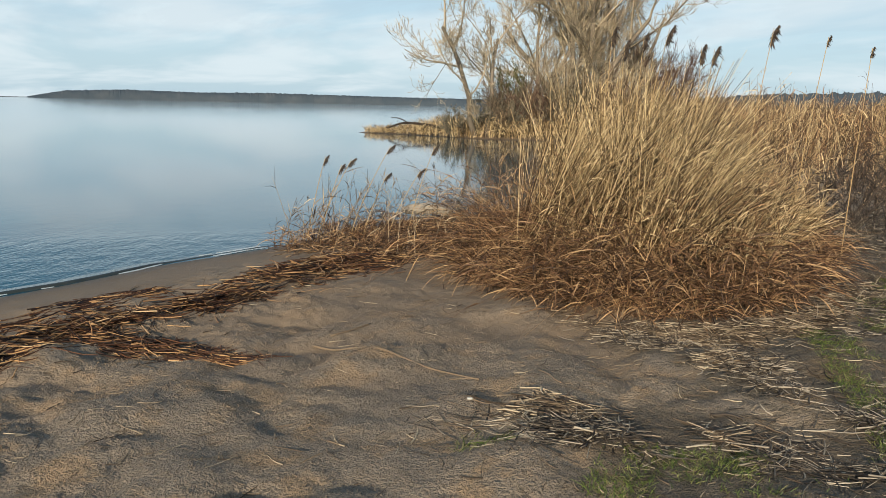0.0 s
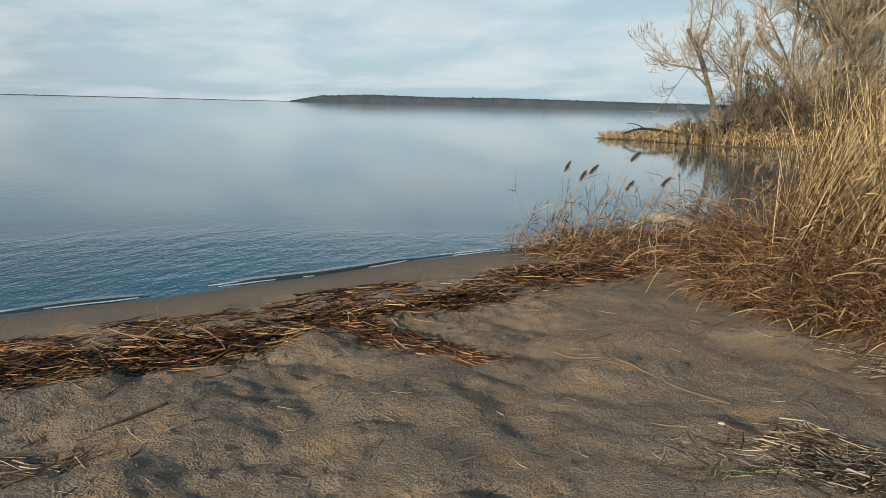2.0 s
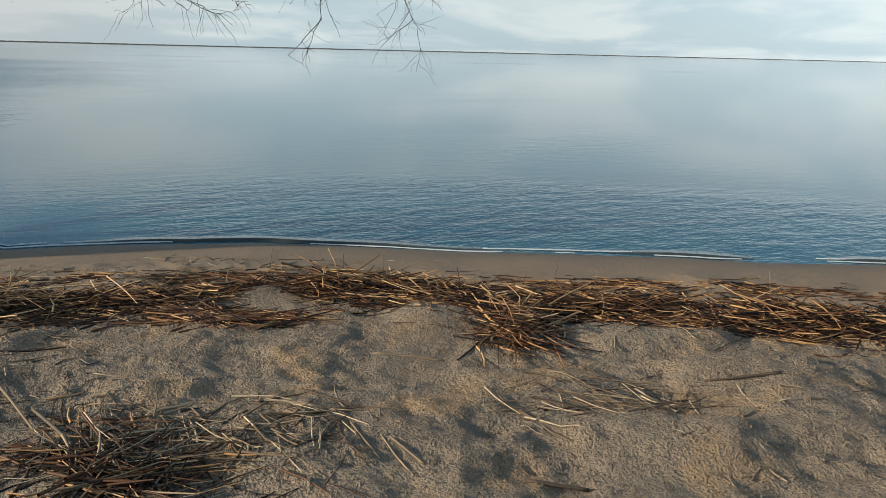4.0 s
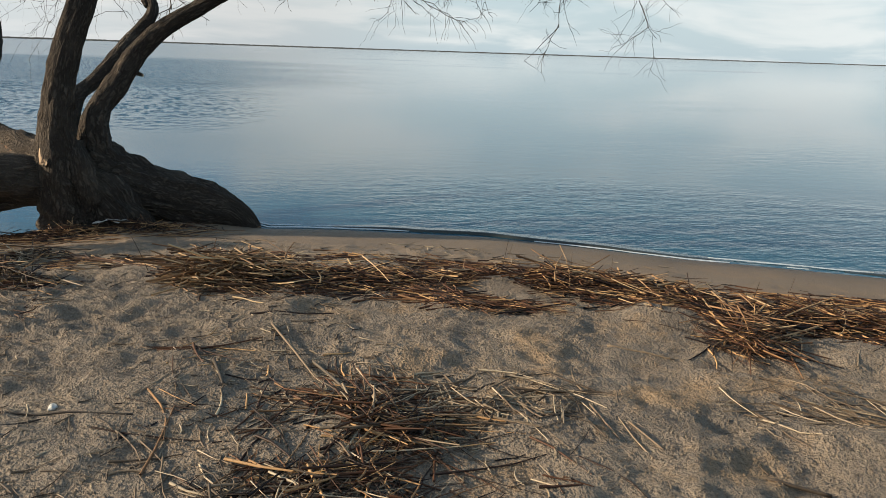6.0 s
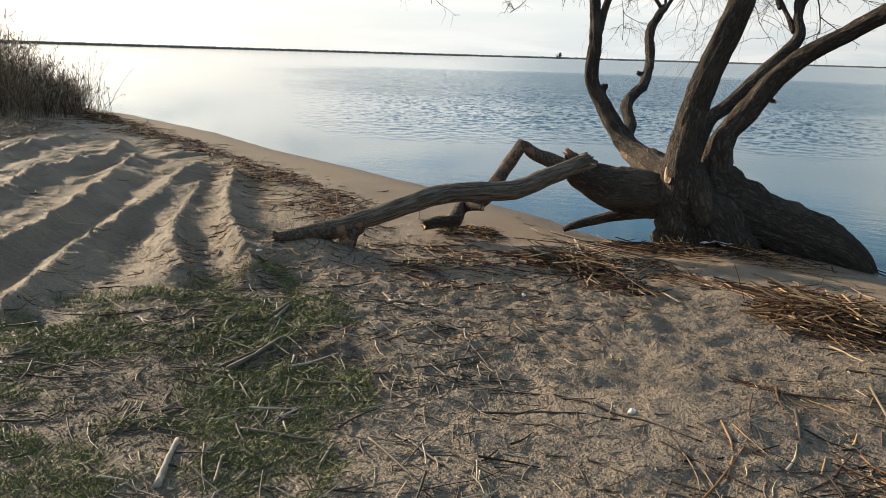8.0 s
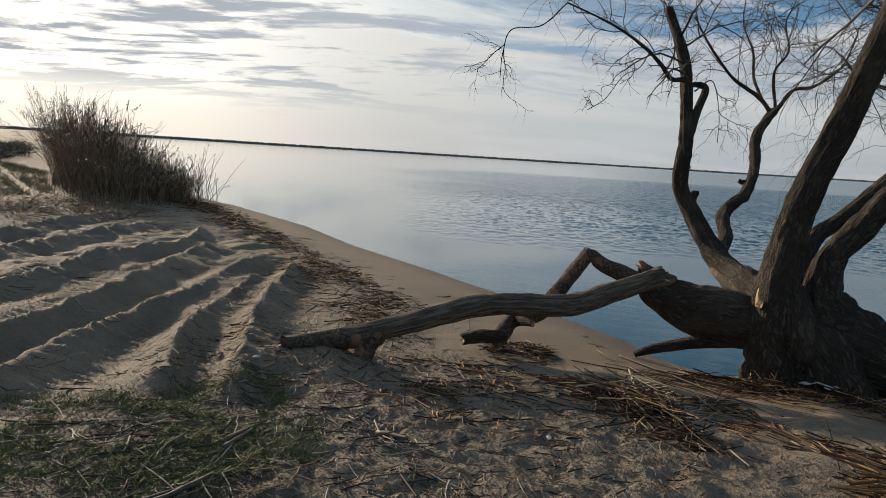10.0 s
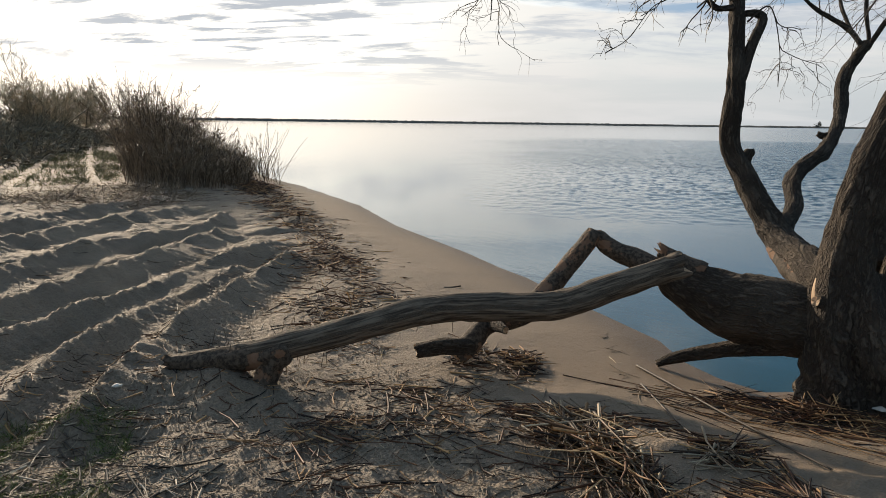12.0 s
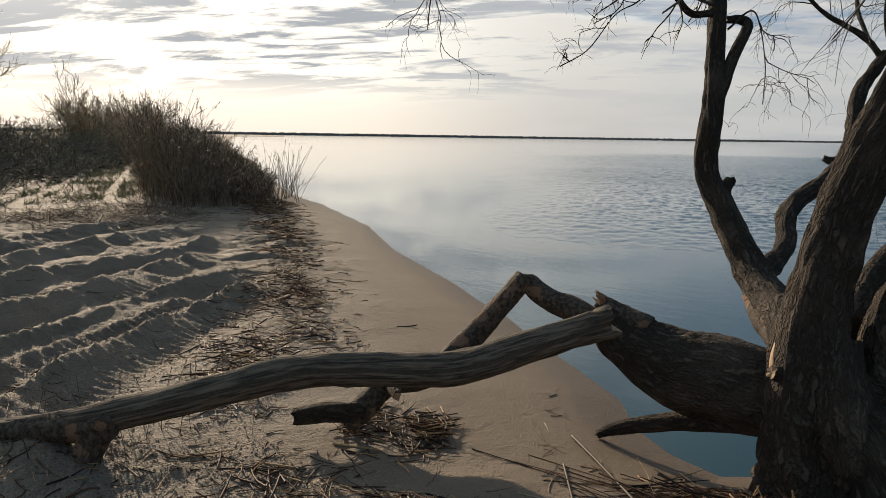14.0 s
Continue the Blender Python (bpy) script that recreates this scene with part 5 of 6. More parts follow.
# ---- straw and wrack ----
def strewn(xy, ang, lens, lift, tilt, rng, r=0.003, k=4, curve=0.05):
    """Lying stalks: middle place, bearing, length, height above the sand, tilt."""
    nn = len(xy)
    s = np.linspace(-0.5, 0.5, k)
    dv = np.stack([np.cos(ang), np.sin(ang)], -1)
    nrm = np.stack([-dv[:, 1], dv[:, 0]], -1)
    cv = rng.normal(0, curve, nn) * lens
    p = np.zeros((nn, k, 3))
    p[:, :, :2] = xy[:, None] + dv[:, None] * (lens[:, None] * s)[:, :, None] + nrm[:, None] * (cv[:, None] * (s ** 2 * 4 - 0.5))[:, :, None]
    zz = height(p[:, :, 0], p[:, :, 1])
    mid = zz.mean(1, keepdims=True)
    p[:, :, 2] = np.maximum(mid + lift[:, None] + tilt[:, None] * lens[:, None] * s, zz + 0.002 + 0.3 * lift[:, None])
    rr = r * (0.5 + 1.0 * rng.random(nn) ** 2)[:, None] * np.linspace(1.15, 0.5, k)[None]
    return tubes(p, rr, 4)


def drift_of(cx, cy, rx, ry, turn, count, heap, rng, long=(0.08, 0.4), r=0.004, bearing=None, swing=0.6):
    """A loose uneven heap of stalks round a place."""
    g = np.clip(rng.normal(0, 0.5, (count * 3, 2)), -1.5, 1.5)
    c, sn = math.cos(turn), math.sin(turn)
    xy = np.array([cx, cy]) + np.stack([g[:, 0] * rx * c - g[:, 1] * ry * sn, g[:, 0] * rx * sn + g[:, 1] * ry * c], -1)
    lump = fbm(xy[:, 0] * 2.6, xy[:, 1] * 2.6, 95, 3)
    keep = rng.random(len(xy)) < smooth(lump, 0.40, 0.60) + 0.06
    xy, g, lump = xy[keep][:count], g[keep][:count], lump[keep][:count]
    m = len(xy)
    lift = heap * np.exp(-(g ** 2).sum(1) * 1.2) * smooth(lump, 0.42, 0.65) * rng.random(m) ** 0.7
    ang = rng.uniform(0, math.pi, m) if bearing is None else bearing + rng.normal(0, swing, m)
    return strewn(xy, ang, rng.uniform(*long, m) * (0.4 + 0.8 * rng.random(m)), lift, rng.normal(0, .25, m) * np.clip(lift * 14, .1, 1), rng, r)


def band(pts, count, width, heap, rng, long=(0.12, 0.5), swing=0.5, r=0.0048, tilt=0.22, skip=()):
    """A drift of stalks along a line: points (x, y, half-width factor, heap factor)."""
    p = np.array(pts, float)
    seg = np.linalg.norm(np.diff(p[:, :2], axis=0), axis=1)
    cum = np.concatenate([[0], np.cumsum(seg)])
    dens = np.interp(np.linspace(0, cum[-1], 400), cum, p[:, 2] * (0.4 + 0.6 * p[:, 3]))
    cdf = np.cumsum(dens)
    u = np.interp(rng.random(count) * cdf[-1], cdf, np.linspace(0, cum[-1], 400))
    q = np.stack([np.interp(u, cum, p[:, j]) for j in range(4)], -1)
    tx = np.stack([np.interp(u + .15, cum, p[:, j]) - np.interp(u - .15, cum, p[:, j]) for j in range(2)], -1)
    tx /= np.linalg.norm(tx, axis=1, keepdims=True)
    off = np.clip(rng.normal(0, 0.58, count), -2.0, 2.0)
    xy = q[:, :2] + np.stack([-tx[:, 1], tx[:, 0]], -1) * (off * q[:, 2] * width)[:, None]
    prof = np.exp(-(off * 1.3) ** 2) * q[:, 3] * heap * (0.35 + 1.2 * fbm(xy[:, 0] * 2.3, xy[:, 1] * 2.3, 91, 2))
    lift = prof * rng.random(count) ** 0.7
    ang = np.arctan2(tx[:, 1], tx[:, 0]) + rng.normal(0, swing, count)
    lens = rng.uniform(*long, count) * (0.5 + 0.8 * rng.random(count))
    ok = rng.random(count) < 0.22 + 0.9 * smooth(fbm(xy[:, 0] * 2.0 + 3, xy[:, 1] * 2.0, 83, 3), 0.38, 0.56)
    for (sx, sy, sr) in skip:
        ok &= np.hypot(xy[:, 0] - sx, xy[:, 1] - sy) > sr
    return strewn(xy[ok], ang[ok], lens[ok], lift[ok], rng.normal(0, tilt, count)[ok] * np.clip(lift[ok] * 14, .15, 1), rng, r)


rng = np.random.default_rng(29)
NORTH = [(-5.85, -.55, .3, .4), (-5.55, -.1, 1.0, 1.0), (-5.45, .5, .9, .8), (-5.25, 1.2, .9, .8), (-5.1, 1.75, 1.0, .9), (-4.85, 2.3, 1.1, 1.0),
         (-4.35, 2.8, 1.2, 1.0), (-3.95, 3.25, 1.0, .9), (-3.45, 3.85, 1.0, 1.1), (-2.95, 4.45, 1.0, 1.0), (-2.6, 5.1, .9, .8), (-2.15, 5.95, .8, .7), (-1.6, 7.0, .9, .8), (-1.1, 8.0, 1.2, .8), (-.5, 8.6, 1.3, .8)]
stuff("reed_wrack", mesh_of("reed_wrack", *joined(
    band(NORTH, 11500, 0.31, 0.10, rng, (0.08, 0.38), 0.68, skip=[(-4.89, 1.47, .32)]),
    band([(-2.35, 5.2, 1, 1), (-1.85, 5.1, 1, 1), (-1.35, 4.92, .6, .5), (-1.1, 4.85, .3, .2)], 1500, 0.2, 0.07, rng, (0.08, 0.35)),
    band([(-4.0, 2.75, 1, 1), (-3.7, 2.55, 1, 1), (-3.45, 2.45, .7, .6)], 1100, 0.22, 0.12, rng, (0.15, 0.5), 0.7),
    band([(-5.0, 1.0, 1, .6), (-4.7, 1.25, 1, .6), (-4.55, 1.6, .8, .5)], 700, 0.12, 0.05, rng),
    band([(-6.3, -1.4, .6, .4), (-6.4, -.2, .7, .4), (-6.05, 1.0, .7, .4), (-5.6, 2.1, .8, .4), (-4.6, 3.6, .8, .4), (-3.4, 5.2, .8, .4), (-2.4, 6.9, .8, .4)], 3200, 0.30, 0.015, rng, (0.05, 0.3), 0.3)), WRACK),
    "dark wet drift of dead reed stalks along the beach", "wrack")
stuff("dry_reed_wrack", mesh_of("dry_reed_wrack", *joined(
    band(NORTH, 900, 0.30, 0.16, rng, (0.12, 0.48), 0.9, skip=[(-4.89, 1.47, .34)]),
    band([(-5.75, -.45, 1, 1), (-5.45, .15, 1, 1)], 620, 0.24, 0.26, rng, (0.2, 0.6), 0.9, 0.0055),
    band([(-6.35, -2.4, .6, .5), (-6.18, -2.08, 1, 1), (-5.95, -1.78, 1, 1), (-5.72, -1.45, .8, .6)], 170, 0.16, 0.2, rng, (0.15, 0.5), 0.6, 0.005),
    band([(-4.0, 2.75, 1, 1), (-3.6, 2.5, 1, 1)], 300, 0.2, 0.2, rng, (0.2, 0.6), 0.8)), OCHRE), "paler dry stalks on top of the reed drift", "wrack")
stuff("southern_wrack", mesh_of("southern_wrack", *joined(
    band([(-6.35, -2.4, .6, .5), (-6.18, -2.08, 1, 1.1), (-5.95, -1.78, 1.1, 1.2), (-5.72, -1.48, .9, .7), (-5.55, -1.25, .5, .4)], 620, 0.17, 0.15, rng, (0.12, 0.42), 0.75, 0.005),
    band([(-6.40, -2.65, .7, .5), (-6.70, -2.36, 1, .7), (-6.87, -2.0, .6, .4)], 260, 0.12, 0.05, rng, (0.08, 0.35), 0.6, 0.0045),
    band([(-6.95, -1.75, .6, .4), (-6.6, -1.3, 1, .6), (-6.3, -1.0, 1, .6), (-6.1, -.75, 1, .8)], 110, 0.06, 0.02, rng, (0.2, 0.5), 0.2),
    drift_of(-6.75, -1.62, .22, .14, 0.9, 130, 0.07, rng, (0.12, 0.4), 0.0045, 2.4, 0.5),
    band([(-6.3, -4.1, .6, .4), (-7.2, -4.9, 1.2, .9), (-8.05, -6.0, 1.2, .9), (-8.9, -7.3, 1, .8), (-9.6, -8.4, 1, .7), (-11.2, -11.1, 1.1, .7), (-12.8, -14.1, 1.3, .8), (-14.6, -17.3, 1.5, .8)], 6000, 0.44, 0.11, rng, (0.05, 0.26), 1.5, 0.0046, 0.4),
    drift_of(-3.1, .1, .95, .5, 0.5, 620, 0.07, rng, (0.10, 0.5), 0.0045),
    drift_of(-7.75, -1.25, .25, .75, 0.1, 520, 0.10, rng, (0.08, 0.4), 0.004),
    band([(-7.6, -2.1, .8, .5), (-7.75, -1.5, 1, .8), (-7.75, -.9, 1, .8), (-7.7, -.3, .8, .5)], 420, 0.17, 0.09, rng, (0.12, 0.5), 0.9, 0.0036, 0.15),
    band([(-7.3, -2.4, .8, .5), (-7.5, -1.6, 1, .8), (-7.5, -.9, 1, .8), (-7.5, -.3, .8, .5)], 90, 0.22, 0.02, rng, (0.4, 1.2), 0.3, 0.0034, 0.04),
    band([(-6.9, -3.6, 1, .8), (-7.3, -3.15, 1, .6)], 700, 0.3, 0.07, rng, (0.05, 0.25), 1.2),
    strewn(scatter_in([(-6.6, -4.2), (-5.6, -5.2), (-3.6, -4.6), (-3.0, -3.0), (-3.6, -1.6), (-5.4, -1.2), (-6.6, -2.6)], 1300, rng, .85, 1.9), rng.uniform(0, math.pi, 1300), .02 + .18 * rng.random(1300) ** 1.6, np.full(1300, .004), rng.normal(0, .08, 1300), rng, .0032),
    band([(-5.0, -2.9, 1, .5), (-5.6, -2.9, 1, .6), (-6.3, -3.3, 1, .5)], 500, 0.7, 0.02, rng, (0.05, 0.35), 1.3)), WRACK), "brown reed litter along the southern beach and trunk", "wrack")
stuff("grey_litter", mesh_of("grey_litter", *joined(
    drift_of(2.10, 4.55, .62, .30, 1.75, 1000, 0.06, rng, (0.04, 0.20), 0.004),
    drift_of(0.95, 3.45, .80, .28, -.18, 1300, 0.06, rng, (0.03, 0.26), 0.0036),
    drift_of(3.2, 5.4, .9, .6, 1.2, 400, 0.04, rng, (0.04, 0.2), 0.0035),
    drift_of(2.2, 3.5, .6, .5, 1.2, 900, 0.04, rng, (0.04, 0.35), 0.0036),
    strewn(scatter_in([(-3.3, -4.6), (-4.9, -3.8), (-4.6, -2.4), (-3.4, -1.4), (-1.8, -1.2), (-1.2, -2.4), (-1.6, -3.6)], 1500, rng, .7, 2.2), rng.uniform(0, math.pi, 1500), .03 + .3 * rng.random(1500) ** 2, np.full(1500, .008), rng.normal(0, .1, 1500), rng, .0042),
    drift_of(1.5, 5.45, .5, .2, -.4, 420, 0.04, rng, (0.05, 0.3), 0.004)), LITTER), "grey-brown trampled reed litter over thin grass", "straw")
stuff("sand_litter", mesh_of("sand_litter", *joined(
    band([(-6.35, -2.4, .6, .5), (-6.18, -2.08, 1, 1), (-5.95, -1.78, 1, 1), (-5.70, -1.45, .8, .6), (-5.55, -1.2, .5, .4)], 330, 0.17, 0.19, rng, (0.15, 0.5), 0.55, 0.0052),
    band([(-6.62, -1.60, 1, 1), (-6.5, -1.5, .8, .6)], 70, 0.12, 0.10, rng, (0.12, 0.4), 0.8, 0.0045),
    band([(-6.33, -1.33, .7, .4), (-6.2, -1.0, 1, .5), (-6.1, -.65, 1, .6)], 40, 0.06, 0.03, rng, (0.12, 0.4), 0.3, 0.0045),
    drift_of(-3.15, .1, .85, .5, 0.5, 150, 0.07, rng, (0.12, 0.55), 0.0048),
    drift_of(-3.25, .85, .5, .3, 0.9, 170, 0.05, rng, (0.12, 0.5), 0.0045),
    drift_of(-2.5, -.35, .7, .5, 0.3, 150, 0.03, rng, (0.1, 0.4)),
    drift_of(-2.75, 2.3, .6, .3, 1.2, 95, 0.02, rng, (0.08, 0.45), 0.0038, 0.9, 0.9),
    drift_of(.70, 3.75, .55, .16, -.25, 120, 0.06, rng, (0.06, 0.40), 0.0038, -0.45, 0.9),
    drift_of(1.25, 3.5, .6, .22, -.2, 110, 0.05, rng, (0.06, 0.36), 0.0038, -0.2, 1.1),
    drift_of(1.95, 4.75, .50, .26, 2.3, 260, 0.06, rng, (0.04, 0.2), 0.0036),
    band([(1.0, 6.3, .5, .5), (1.35, 5.8, .8, .8), (1.75, 5.45, 1, .8), (2.2, 5.4, 1.1, .8), (2.9, 5.75, 1, .7), (3.8, 6.8, 1, .6)], 2000, 0.20, 0.08, rng, (0.06, 0.26), 1.2, 0.0036)), STRAW), "pale broken straw strewn in loose heaps on the sand", "straw")
rest = []
for poly, count, lo, hi in (([(-6.2, -4.4), (-1.6, -3.6), (-.8, -1.2), (-2.0, .8), (-5.0, .4), (-6.0, -1.0)], 2600, .03, .22), ([(-4.8, 2.4), (-1.2, 1.0), (1.2, 2.4), (.6, 6.4), (-1.6, 8.0), (-2.4, 5.4)], 700, .03, .22),
                            ([(-9.5, -9.5), (-3.0, -8.5), (-3.0, -4.0), (-6.4, -4.4)], 600, .04, .3), ([(-12.5, -15.5), (-9.5, -9.8), (-3, -8.6), (-2, -16), (-8, -24)], 2200, .05, .35), ([(.6, 2.6), (3.4, 3.2), (4.4, 6.4), (1.2, 6.0)], 900, .03, .2), ([(-8.6, -3.4), (-6.4, -2.2), (-7.4, .4), (-5.6, 3.4), (-5.0, 3.2), (-5.8, -1.0)], 350, .03, .3)):
    q = scatter_in(poly, count, rng, 0.75, 1.1)
    rest.append(strewn(q, rng.uniform(0, math.pi, count), rng.uniform(lo, hi, count) * rng.uniform(.4, 1, count), np.full(count, .003), rng.normal(0, .04, count), rng, 0.0028))
stuff("loose_straw", mesh_of("loose_straw", *joined(*rest), STRAW), "loose straw stalks scattered over the sand", "straw")

# single stalks and sticks that can be told apart: two ends and a thickness
STICKS = [((-.82, 5.25), (.28, 4.4), .007, STRAW), ((-.72, 5.4), (-.47, 5.75), .008, STRAW), ((-4.5, -.03), (-3.75, .1), .007, STRAW), ((-3.95, .12), (-3.25, .25), .008, LITTER), ((-4.02, -.36), (-3.72, -.33), .009, TWIG),
          ((-2.16, -2.42), (-2.46, -2.6), .014, PALE), ((-3.13, -2.95), (-3.66, -2.9), .010, TWIG), ((-3.88, -3.2), (-4.13, -3.27), .012, STRAW), ((-4.57, -2.8), (-4.54, -2.57), .016, LITTER), ((-3.66, -1.6), (-3.45, -.7), .0055, TWIG),
          ((-2.45, 3.2), (-2.7, 2.95), .007, TWIG), ((-3.1, 1.22), (-2.78, 1.18), .0045, STRAW), ((-2.9, 1.3), (-2.65, 1.3), .0045, STRAW), ((-2.25, 1.77), (-2.4, 1.6), .008, TWIG), ((-3.8, 1.7), (-3.6, 2.0), .006, STRAW),
          ((1.46, 3.9), (1.6, 3.82), .008, TWIG), ((.62, 4.45), (.72, 4.2), .006, STRAW), ((-3.3, -1.65), (-3.5, -1.05), .006, TWIG), ((-7.9, -2.75), (-6.9, -1.2), .008, TWIG), ((-7.5, -2.5), (-6.75, -1.75), .006, TWIG),
          ((-3.11, -2.89), (-3.63, -2.91), 0.013, LITTER), ((-3.82, -3.14), (-4.09, -3.24), 0.012, LITTER), ((-2.64, -2.45), (-2.71, -2.11), 0.009, LITTER), ((-2.52, -2.04), (-2.61, -2.03), 0.008, LITTER), ((-2.55, -1.98), (-2.72, -2.03), 0.008, LITTER), ((-2.96, -1.88), (-2.78, -1.56), 0.007, LITTER), ((-2.84, -1.94), (-2.65, -1.63), 0.006, LITTER), ((-2.27, -2.25), (-2.43, -2.35), 0.009, LITTER), ((-2.31, -2.10), (-2.35, -2.00), 0.008, LITTER), ((-2.39, -2.87), (-2.64, -3.04), 0.006, LITTER), ((-3.04, -3.09), (-3.10, -2.82), 0.006, LITTER)]
for (ax, ay), (bx, by), r, mat in STICKS:
    t = np.linspace(0, 1, 8)
    xx, yy = ax + (bx - ax) * t, ay + (by - ay) * t
    zz = height(xx, yy)
    zz = np.maximum(np.linspace(zz[0], zz[-1], 8) + r, zz + 0.6 * r)
    xx = xx + 0.012 * min(1.0, math.hypot(bx - ax, by - ay)) * np.sin(t * 5 + ax)
    me = limb([(x, y, z, rr) for x, y, z, rr in zip(xx, yy, zz, r * (1.1 - 0.4 * t))], int(abs(ax * 37 + ay * 91)) % 97, 8, per=0.03, lump=0.28, ragged=0.4, mat=mat)
    tagged(new("dry_stick", me), {STRAW: "single long pale reed stalk lying on the sand", PALE: "bleached grey stick lying on the sand", TWIG: "dark thin stick lying on the sand", LITTER: "weathered grey stalk lying on sand and grass"}[mat], "stick", "sticks on the beach")

# pale driftwood on the point
drift = new("driftwood", limb([(-.45, 10.95, .04, .05), (-.25, 10.85, .07, .08), (.0, 10.8, .08, .07), (.2, 10.72, .03, .055)], 51, 14, mat=PALE))
tagged(drift, "pale stripped driftwood log among the reeds", "driftwood")
# stones, shells and a scrap of foil
for k, (x, y, r) in enumerate([(-3.58, -1.02, .022), (-5.2, -2.1, .02), (-6.3, -2.62, .02), (-2.75, 2.4, .014), (-4.9, -4.1, .02), (.2, 3.95, .014)]):
    bm = bmesh.new()
    bmesh.ops.create_icosphere(bm, subdivisions=2, radius=r)
    for v in bm.verts:
        f = 1 + 0.35 * (noise.noise(v.co * (1.6 / r) + Vector((k, 0, 0))))
        v.co = Vector((v.co.x * 1.35 * f, v.co.y * 0.8 * f, v.co.z * 0.5 * f))
    me = bpy.data.meshes.new("pebble")
    bm.to_mesh(me)
    bm.free()
    me.materials.append(WHITE)
    ob = new("pebble", me)
    ob.matrix_world = pose(x, y, float(height(x, y)) + 0.28 * r, 0, 0, 40 * k)
    tagged(ob, "small whitish stone lying on the sand", "stone", "pale stones")

gx2, gy2 = np.meshgrid(np.linspace(-1, 1, 9), np.linspace(-1, 1, 7))
crumple = 0.05 * (fbm(gx2 * 2.2, gy2 * 2.2, 44, 3) - 0.2) * (1.2 - gx2 ** 2 * 0.5 - gy2 ** 2 * 0.5)
sx2 = -7.93 + 0.05 * gx2 + 0.03 * gy2 * vnoise(gx2 * 3, gy2, 5)
sy2 = -1.13 + 0.13 * gx2 * 0.9 - 0.05 * gy2
sz2 = height(sx2, sy2) + 0.05 + 1.4 * crumple
cell = (np.arange(6)[:, None] * 9 + np.arange(8)[None]).ravel()
top = np.stack([sx2, sy2, sz2], -1).reshape(-1, 3)
scrap_mesh = mesh_of("scrap", np.concatenate([top, top - np.array([0, 0, 0.004])]), np.concatenate([np.stack([cell, cell + 1, cell + 10, cell + 9], -1), np.stack([cell, cell + 9, cell + 10, cell + 1], -1) + 63]), WHITE, False)
tagged(new("plastic_scrap", scrap_mesh), "crumpled whitish plastic scrap in the litter by the trunk", "litter")

# crumbs of damp sand: little four-sided grains
rng = np.random.default_rng(71)
crumbs = []
for poly, count in (([(-4.6, 2.6), (-2.6, .9), (-.6, 1.2), (1.4, 2.2), (2.2, 4.2), (.8, 6.6), (-1.4, 7.4), (-2.6, 5.0)], 90000), ([(-6.3, -1.8), (-6.4, -3.6), (-4.6, -4.4), (-1.2, -3.6), (-.6, -.6), (-2.6, .9), (-4.6, 2.2), (-5.4, .8)], 115000),
                    ([(-9.4, -9.4), (-3.2, -8.4), (-2.6, -4.2), (-5.2, -2.6), (-7.0, -4.2)], 22000)):
    q = scatter_in(poly, count, rng, 0.5, 3.1)
    r = (0.003 + 0.0065 * rng.random(count) ** 3)
    zz = height(q[:, 0], q[:, 1])
    a = rng.uniform(0, 2 * math.pi, count)[:, None] + np.arange(4)[None] * math.pi / 2
    rr = r[:, None] * rng.uniform(0.7, 1.4, (count, 4))
    foot = np.stack([q[:, :1] + rr * np.cos(a), q[:, 1:] + rr * np.sin(a), np.repeat(zz[:, None] - 0.004, 4, 1)], -1)
    head = np.concatenate([q + rng.normal(0, 0.3, (count, 2)) * r[:, None], (zz + r * rng.uniform(0.7, 1.3, count))[:, None]], 1)[:, None]
    base = np.arange(count)[:, None, None] * 5
    crumbs.append((np.concatenate([foot, head], 1).reshape(-1, 3), (base + np.array([[0, 1, 4], [1, 2, 4], [2, 3, 4], [3, 0, 4]])[None]).reshape(-1, 3)))
stuff("sand_crumbs", mesh_of("sand_crumbs", *joined(*crumbs), SAND, False), "loose crumbs of damp sand on the beach", "sand")

# ---- grass ----
rng = np.random.default_rng(53)
tufts = []
for poly, count in (([(-3.2, -4.7), (-4.2, -4.5), (-4.9, -3.9), (-4.2, -2.8), (-3.2, -2.1), (-2.3, -1.8), (-1.5, -2.2), (-1.8, -3.6)], 34000), ([(2.0, 3.2), (3.0, 3.4), (4.4, 5.4), (5.6, 8.2), (4.2, 7.2), (2.6, 5.4), (2.35, 4.4)], 17000), ([(.6, 2.9), (1.5, 2.9), (1.6, 3.4), (.8, 3.4)], 1500), ([(1.2, 2.7), (2.6, 2.7), (3.2, 3.6), (2.2, 3.5)], 3200), ([(0.1, 3.3), (.35, 3.3), (.4, 3.6), (.15, 3.6)], 160)):
    q = scatter_in(poly, count, rng, 0.985, 3.0)
    p, r = stems(q, rng.uniform(.012, .048, count), rng.normal(0, .5, (count, 2)), 0.7, rng, 3, .003, .001, 0.005, .8)
    sw = rng.normal(0, 1, (count, 3)) * np.array([1, 1, .2])
    sw /= np.linalg.norm(sw, axis=1, keepdims=True)
    tufts.append(ribbons(p, np.array([[.0040, .0034, .001]]) * np.ones((count, 1)), sw))
stuff("grass_patch", mesh_of("grass_patch", *joined(*tufts), GRASS), "thin short green grass growing through the sand", "grass")
HEATH = [(-10.5, -23), (-8.8, -18.0), (-6.4, -16.0), (-2, -16), (6, -16), (8, -24), (-8, -29), (-14, -33), (-16, -36), (-12.6, -28)]
WHEELS = [[(-59, -127), (-12.45, -21.4), (-9.9, -15.3), (-7.4, -10.4)], [(-40, -88.6), (-15.1, -30.9), (-10.9, -21.5), (-8.6, -16.8), (-7.0, -13.4)]]


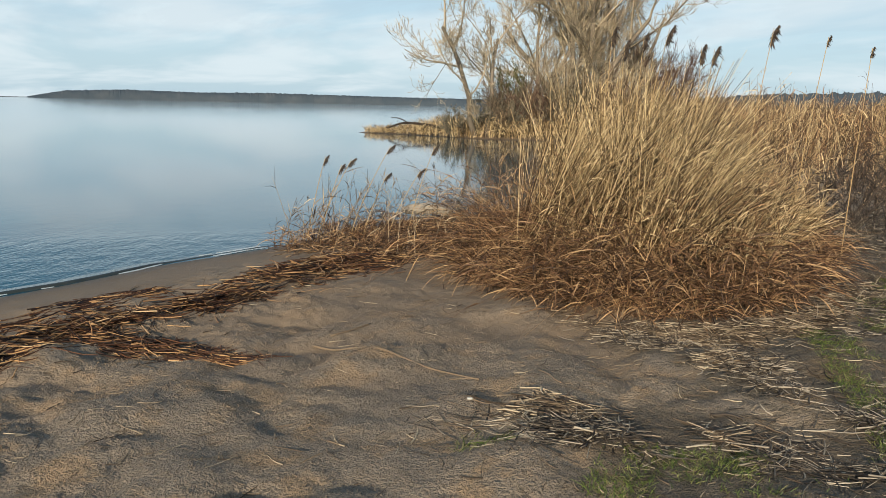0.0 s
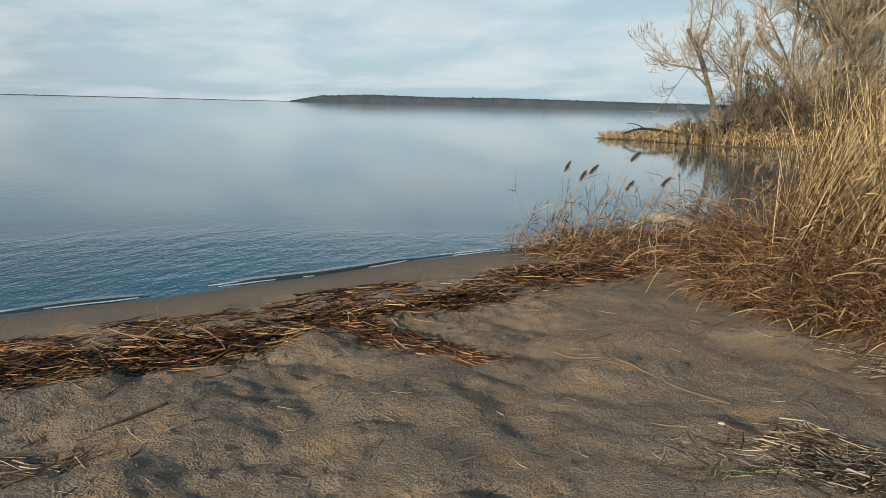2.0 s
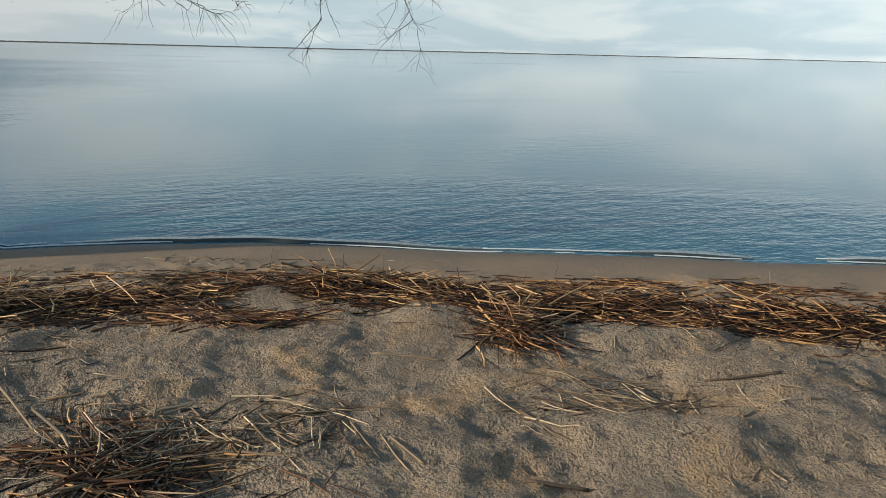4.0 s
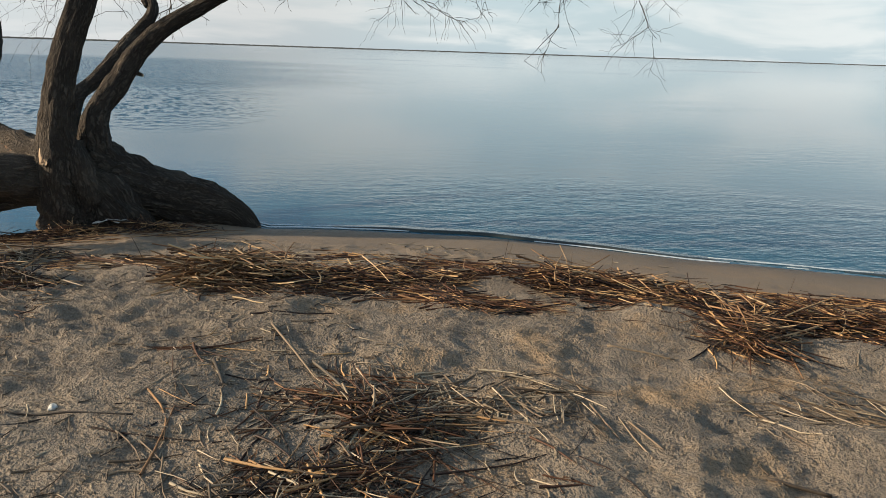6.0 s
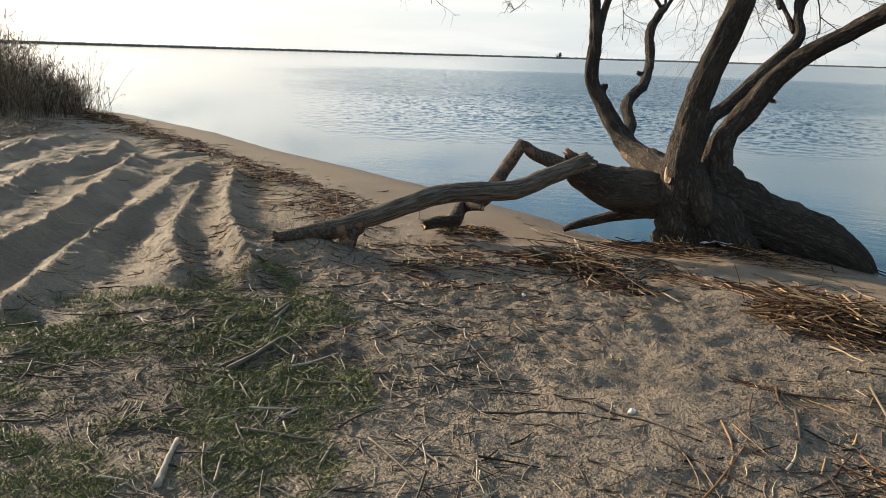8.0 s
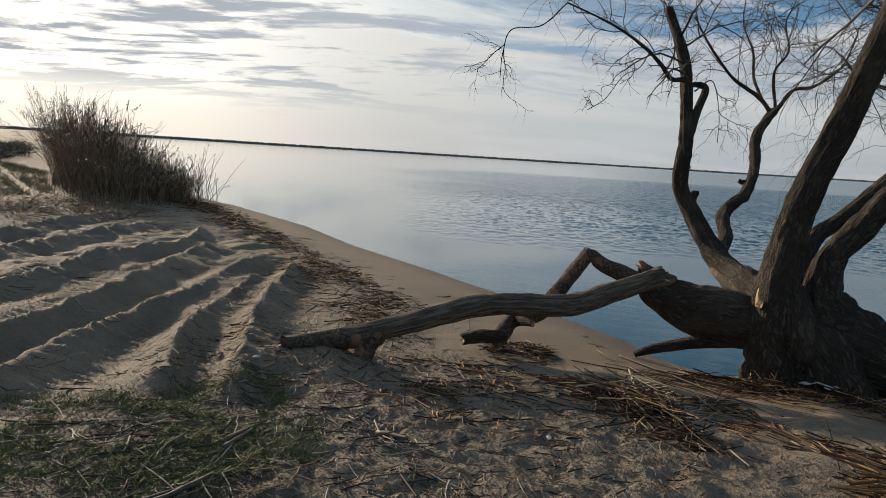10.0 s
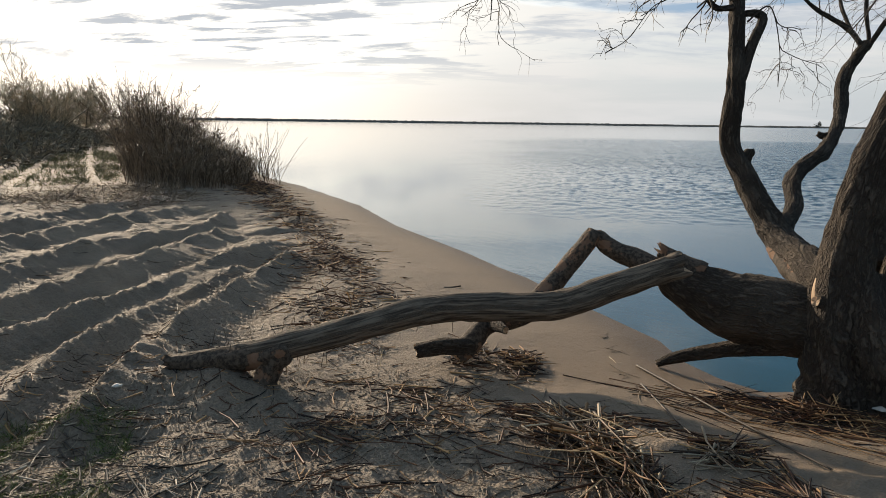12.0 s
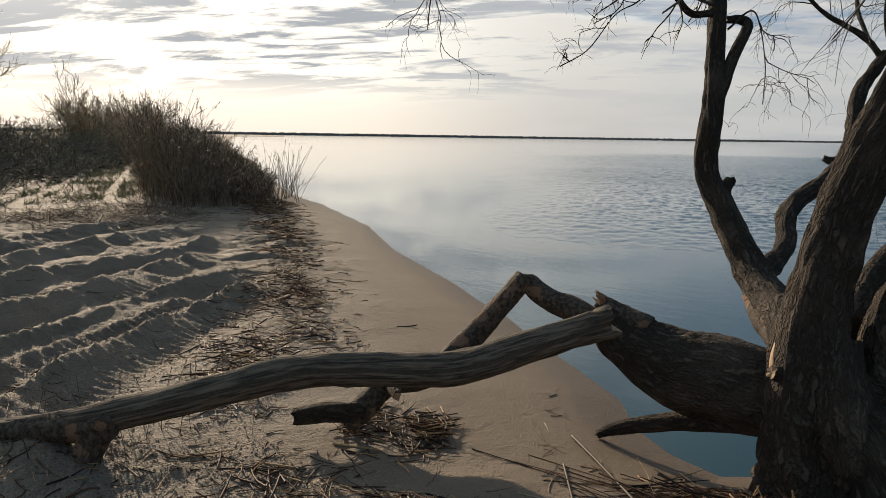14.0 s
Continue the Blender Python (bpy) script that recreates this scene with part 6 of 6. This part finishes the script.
def off_wheels(q):
    """Leave the two wheel tracks bare."""
    return q[np.minimum(*[along(q[:, 0], q[:, 1], line)[0] for line in WHEELS]) > 0.12]


q = off_wheels(scatter_in(HEATH, 5200, rng, 0.55, 0.4))
p, r = stems(q, rng.uniform(.12, .5, len(q)), rng.normal(0, .2, (len(q), 2)), .35, rng, 3, .009, .003, 0.01, .6)
stuff("heath_grass", mesh_of("heath_grass", *joined(tubes(p, r, 3), leaves_on(p, 2, .25, .02, rng, 3)), SCRUB), "dark dry tussock grass before the dune", "grass")
TRACK = [(-8.6, -17.5), (-11.5, -17.8), (-13.9, -22.6), (-16.6, -27.5), (-18.6, -34), (-22, -46), (-20, -44), (-14.8, -31), (-11.6, -24)]
q = off_wheels(scatter_in(TRACK, 6500, rng, 0.75, 0.9))
p, r = stems(q, rng.uniform(.06, .2, len(q)), rng.normal(0, .3, (len(q), 2)), .4, rng, 3, .01, .004, 0.01, .6)
stuff("track_grass", mesh_of("track_grass", *tubes(p, r, 3), OLIVE), "green grass strip between the wheel tracks", "grass")

# upright dry stalks by the fallen limb and in the wrack
q = np.concatenate([rng.normal((-5.9, -4.0), .28, (34, 2)), rng.normal((-6.9, -4.6), .4, (24, 2)), scatter_in([(-6, -2), (-5.2, 2), (-3, 4.4), (-3.4, 4.6), (-5.8, 2)], 22, rng)])
p, r = stems(q, rng.uniform(.1, .32, len(q)), rng.normal(0, .1, (len(q), 2)), .2, rng, 4, .003, .0015)
stuff("standing_stalks", mesh_of("standing_stalks", *tubes(p, r, 4), STRAW), "short upright dry stalks in the beach litter", "straw")

# ---- foam along the water's edge ----
edge = np.array([c for c in COAST if -30 < c[1] < 10.5 and c[0] < 0])
cum = np.concatenate([[0], np.cumsum(np.linalg.norm(np.diff(edge, axis=0), axis=1))])
s = np.arange(0, cum[-1], 0.06)
line = np.stack([np.interp(s, cum, edge[:, 0]), np.interp(s, cum, edge[:, 1])], -1)
t = np.gradient(line, axis=0)
t /= np.linalg.norm(t, axis=1, keepdims=True)
nrm = np.stack([t[:, 1], -t[:, 0]], -1)
bits = []
wob = (fbm(s * 0.5, s * 0, 71, 3) - 0.5) * 0.16
north = np.where(line[:, 1] < -1.0, 0.0, 1.0)
for row in range(2):
    shift = wob + (fbm(s * 2.2, s * 0 + row, 74, 3) - 0.5) * 0.05 - 0.02 - 0.10 * row
    wid = np.clip((fbm(s * 1.7, s * 0 + 3 * row, 73, 3) - 0.40 - 0.12 * row) * 0.09, 0, 0.016) * north
    mid = line + nrm * shift[:, None]
    a, b = mid - nrm * wid[:, None], mid + nrm * wid[:, None]
    zz = WATER + 0.006
    vs = np.concatenate([np.c_[a, np.full(len(a), zz)], np.c_[mid, np.full(len(a), zz + 0.008)], np.c_[b, np.full(len(a), zz)]])
    m, i = len(a), np.nonzero((wid[:-1] > 0.002) | (wid[1:] > 0.002))[0]
    bits.append((vs, np.concatenate([np.stack([i, i + 1, m + i + 1, m + i], -1), np.stack([m + i, m + i + 1, 2 * m + i + 1, 2 * m + i], -1)])))
stuff("foam_line", mesh_of("foam_line", *joined(*bits), FOAM), "thin white foam along the water's edge", "foam")
# a low wavelet that comes in along the edge: steep towards the beach, long towards the lake
rise = 0.024 * smooth(fbm(s * 0.45, s * 0, 79, 3), 0.36, 0.56) * (0.7 + 0.6 * fbm(s * 2.0, s * 0, 80, 2)) * smooth(line[:, 1], 0.4, 1.6)
prof = [(0.0, 0.0), (0.012, 0.55), (0.03, 1.0), (0.07, 0.8), (0.16, 0.3), (0.30, 0.0)]
rows_ = []
for o, h in prof:
    q = line + nrm * (wob - 0.02 - (0.03 + o))[:, None]
    rows_.append(np.c_[q, WATER - 0.004 + max(h, 0.0) * (rise + 0.004)])
m = len(s)
i = np.nonzero(np.minimum(rise[:-1], rise[1:]) > 0.004)[0]
stuff("wavelet", mesh_of("wavelet", np.concatenate(rows_), np.concatenate([np.stack([r * m + i, r * m + i + 1, (r + 1) * m + i + 1, (r + 1) * m + i], -1) for r in range(len(prof) - 1)]), SHALLOW), "low dark wavelet coming in along the beach", "wave")
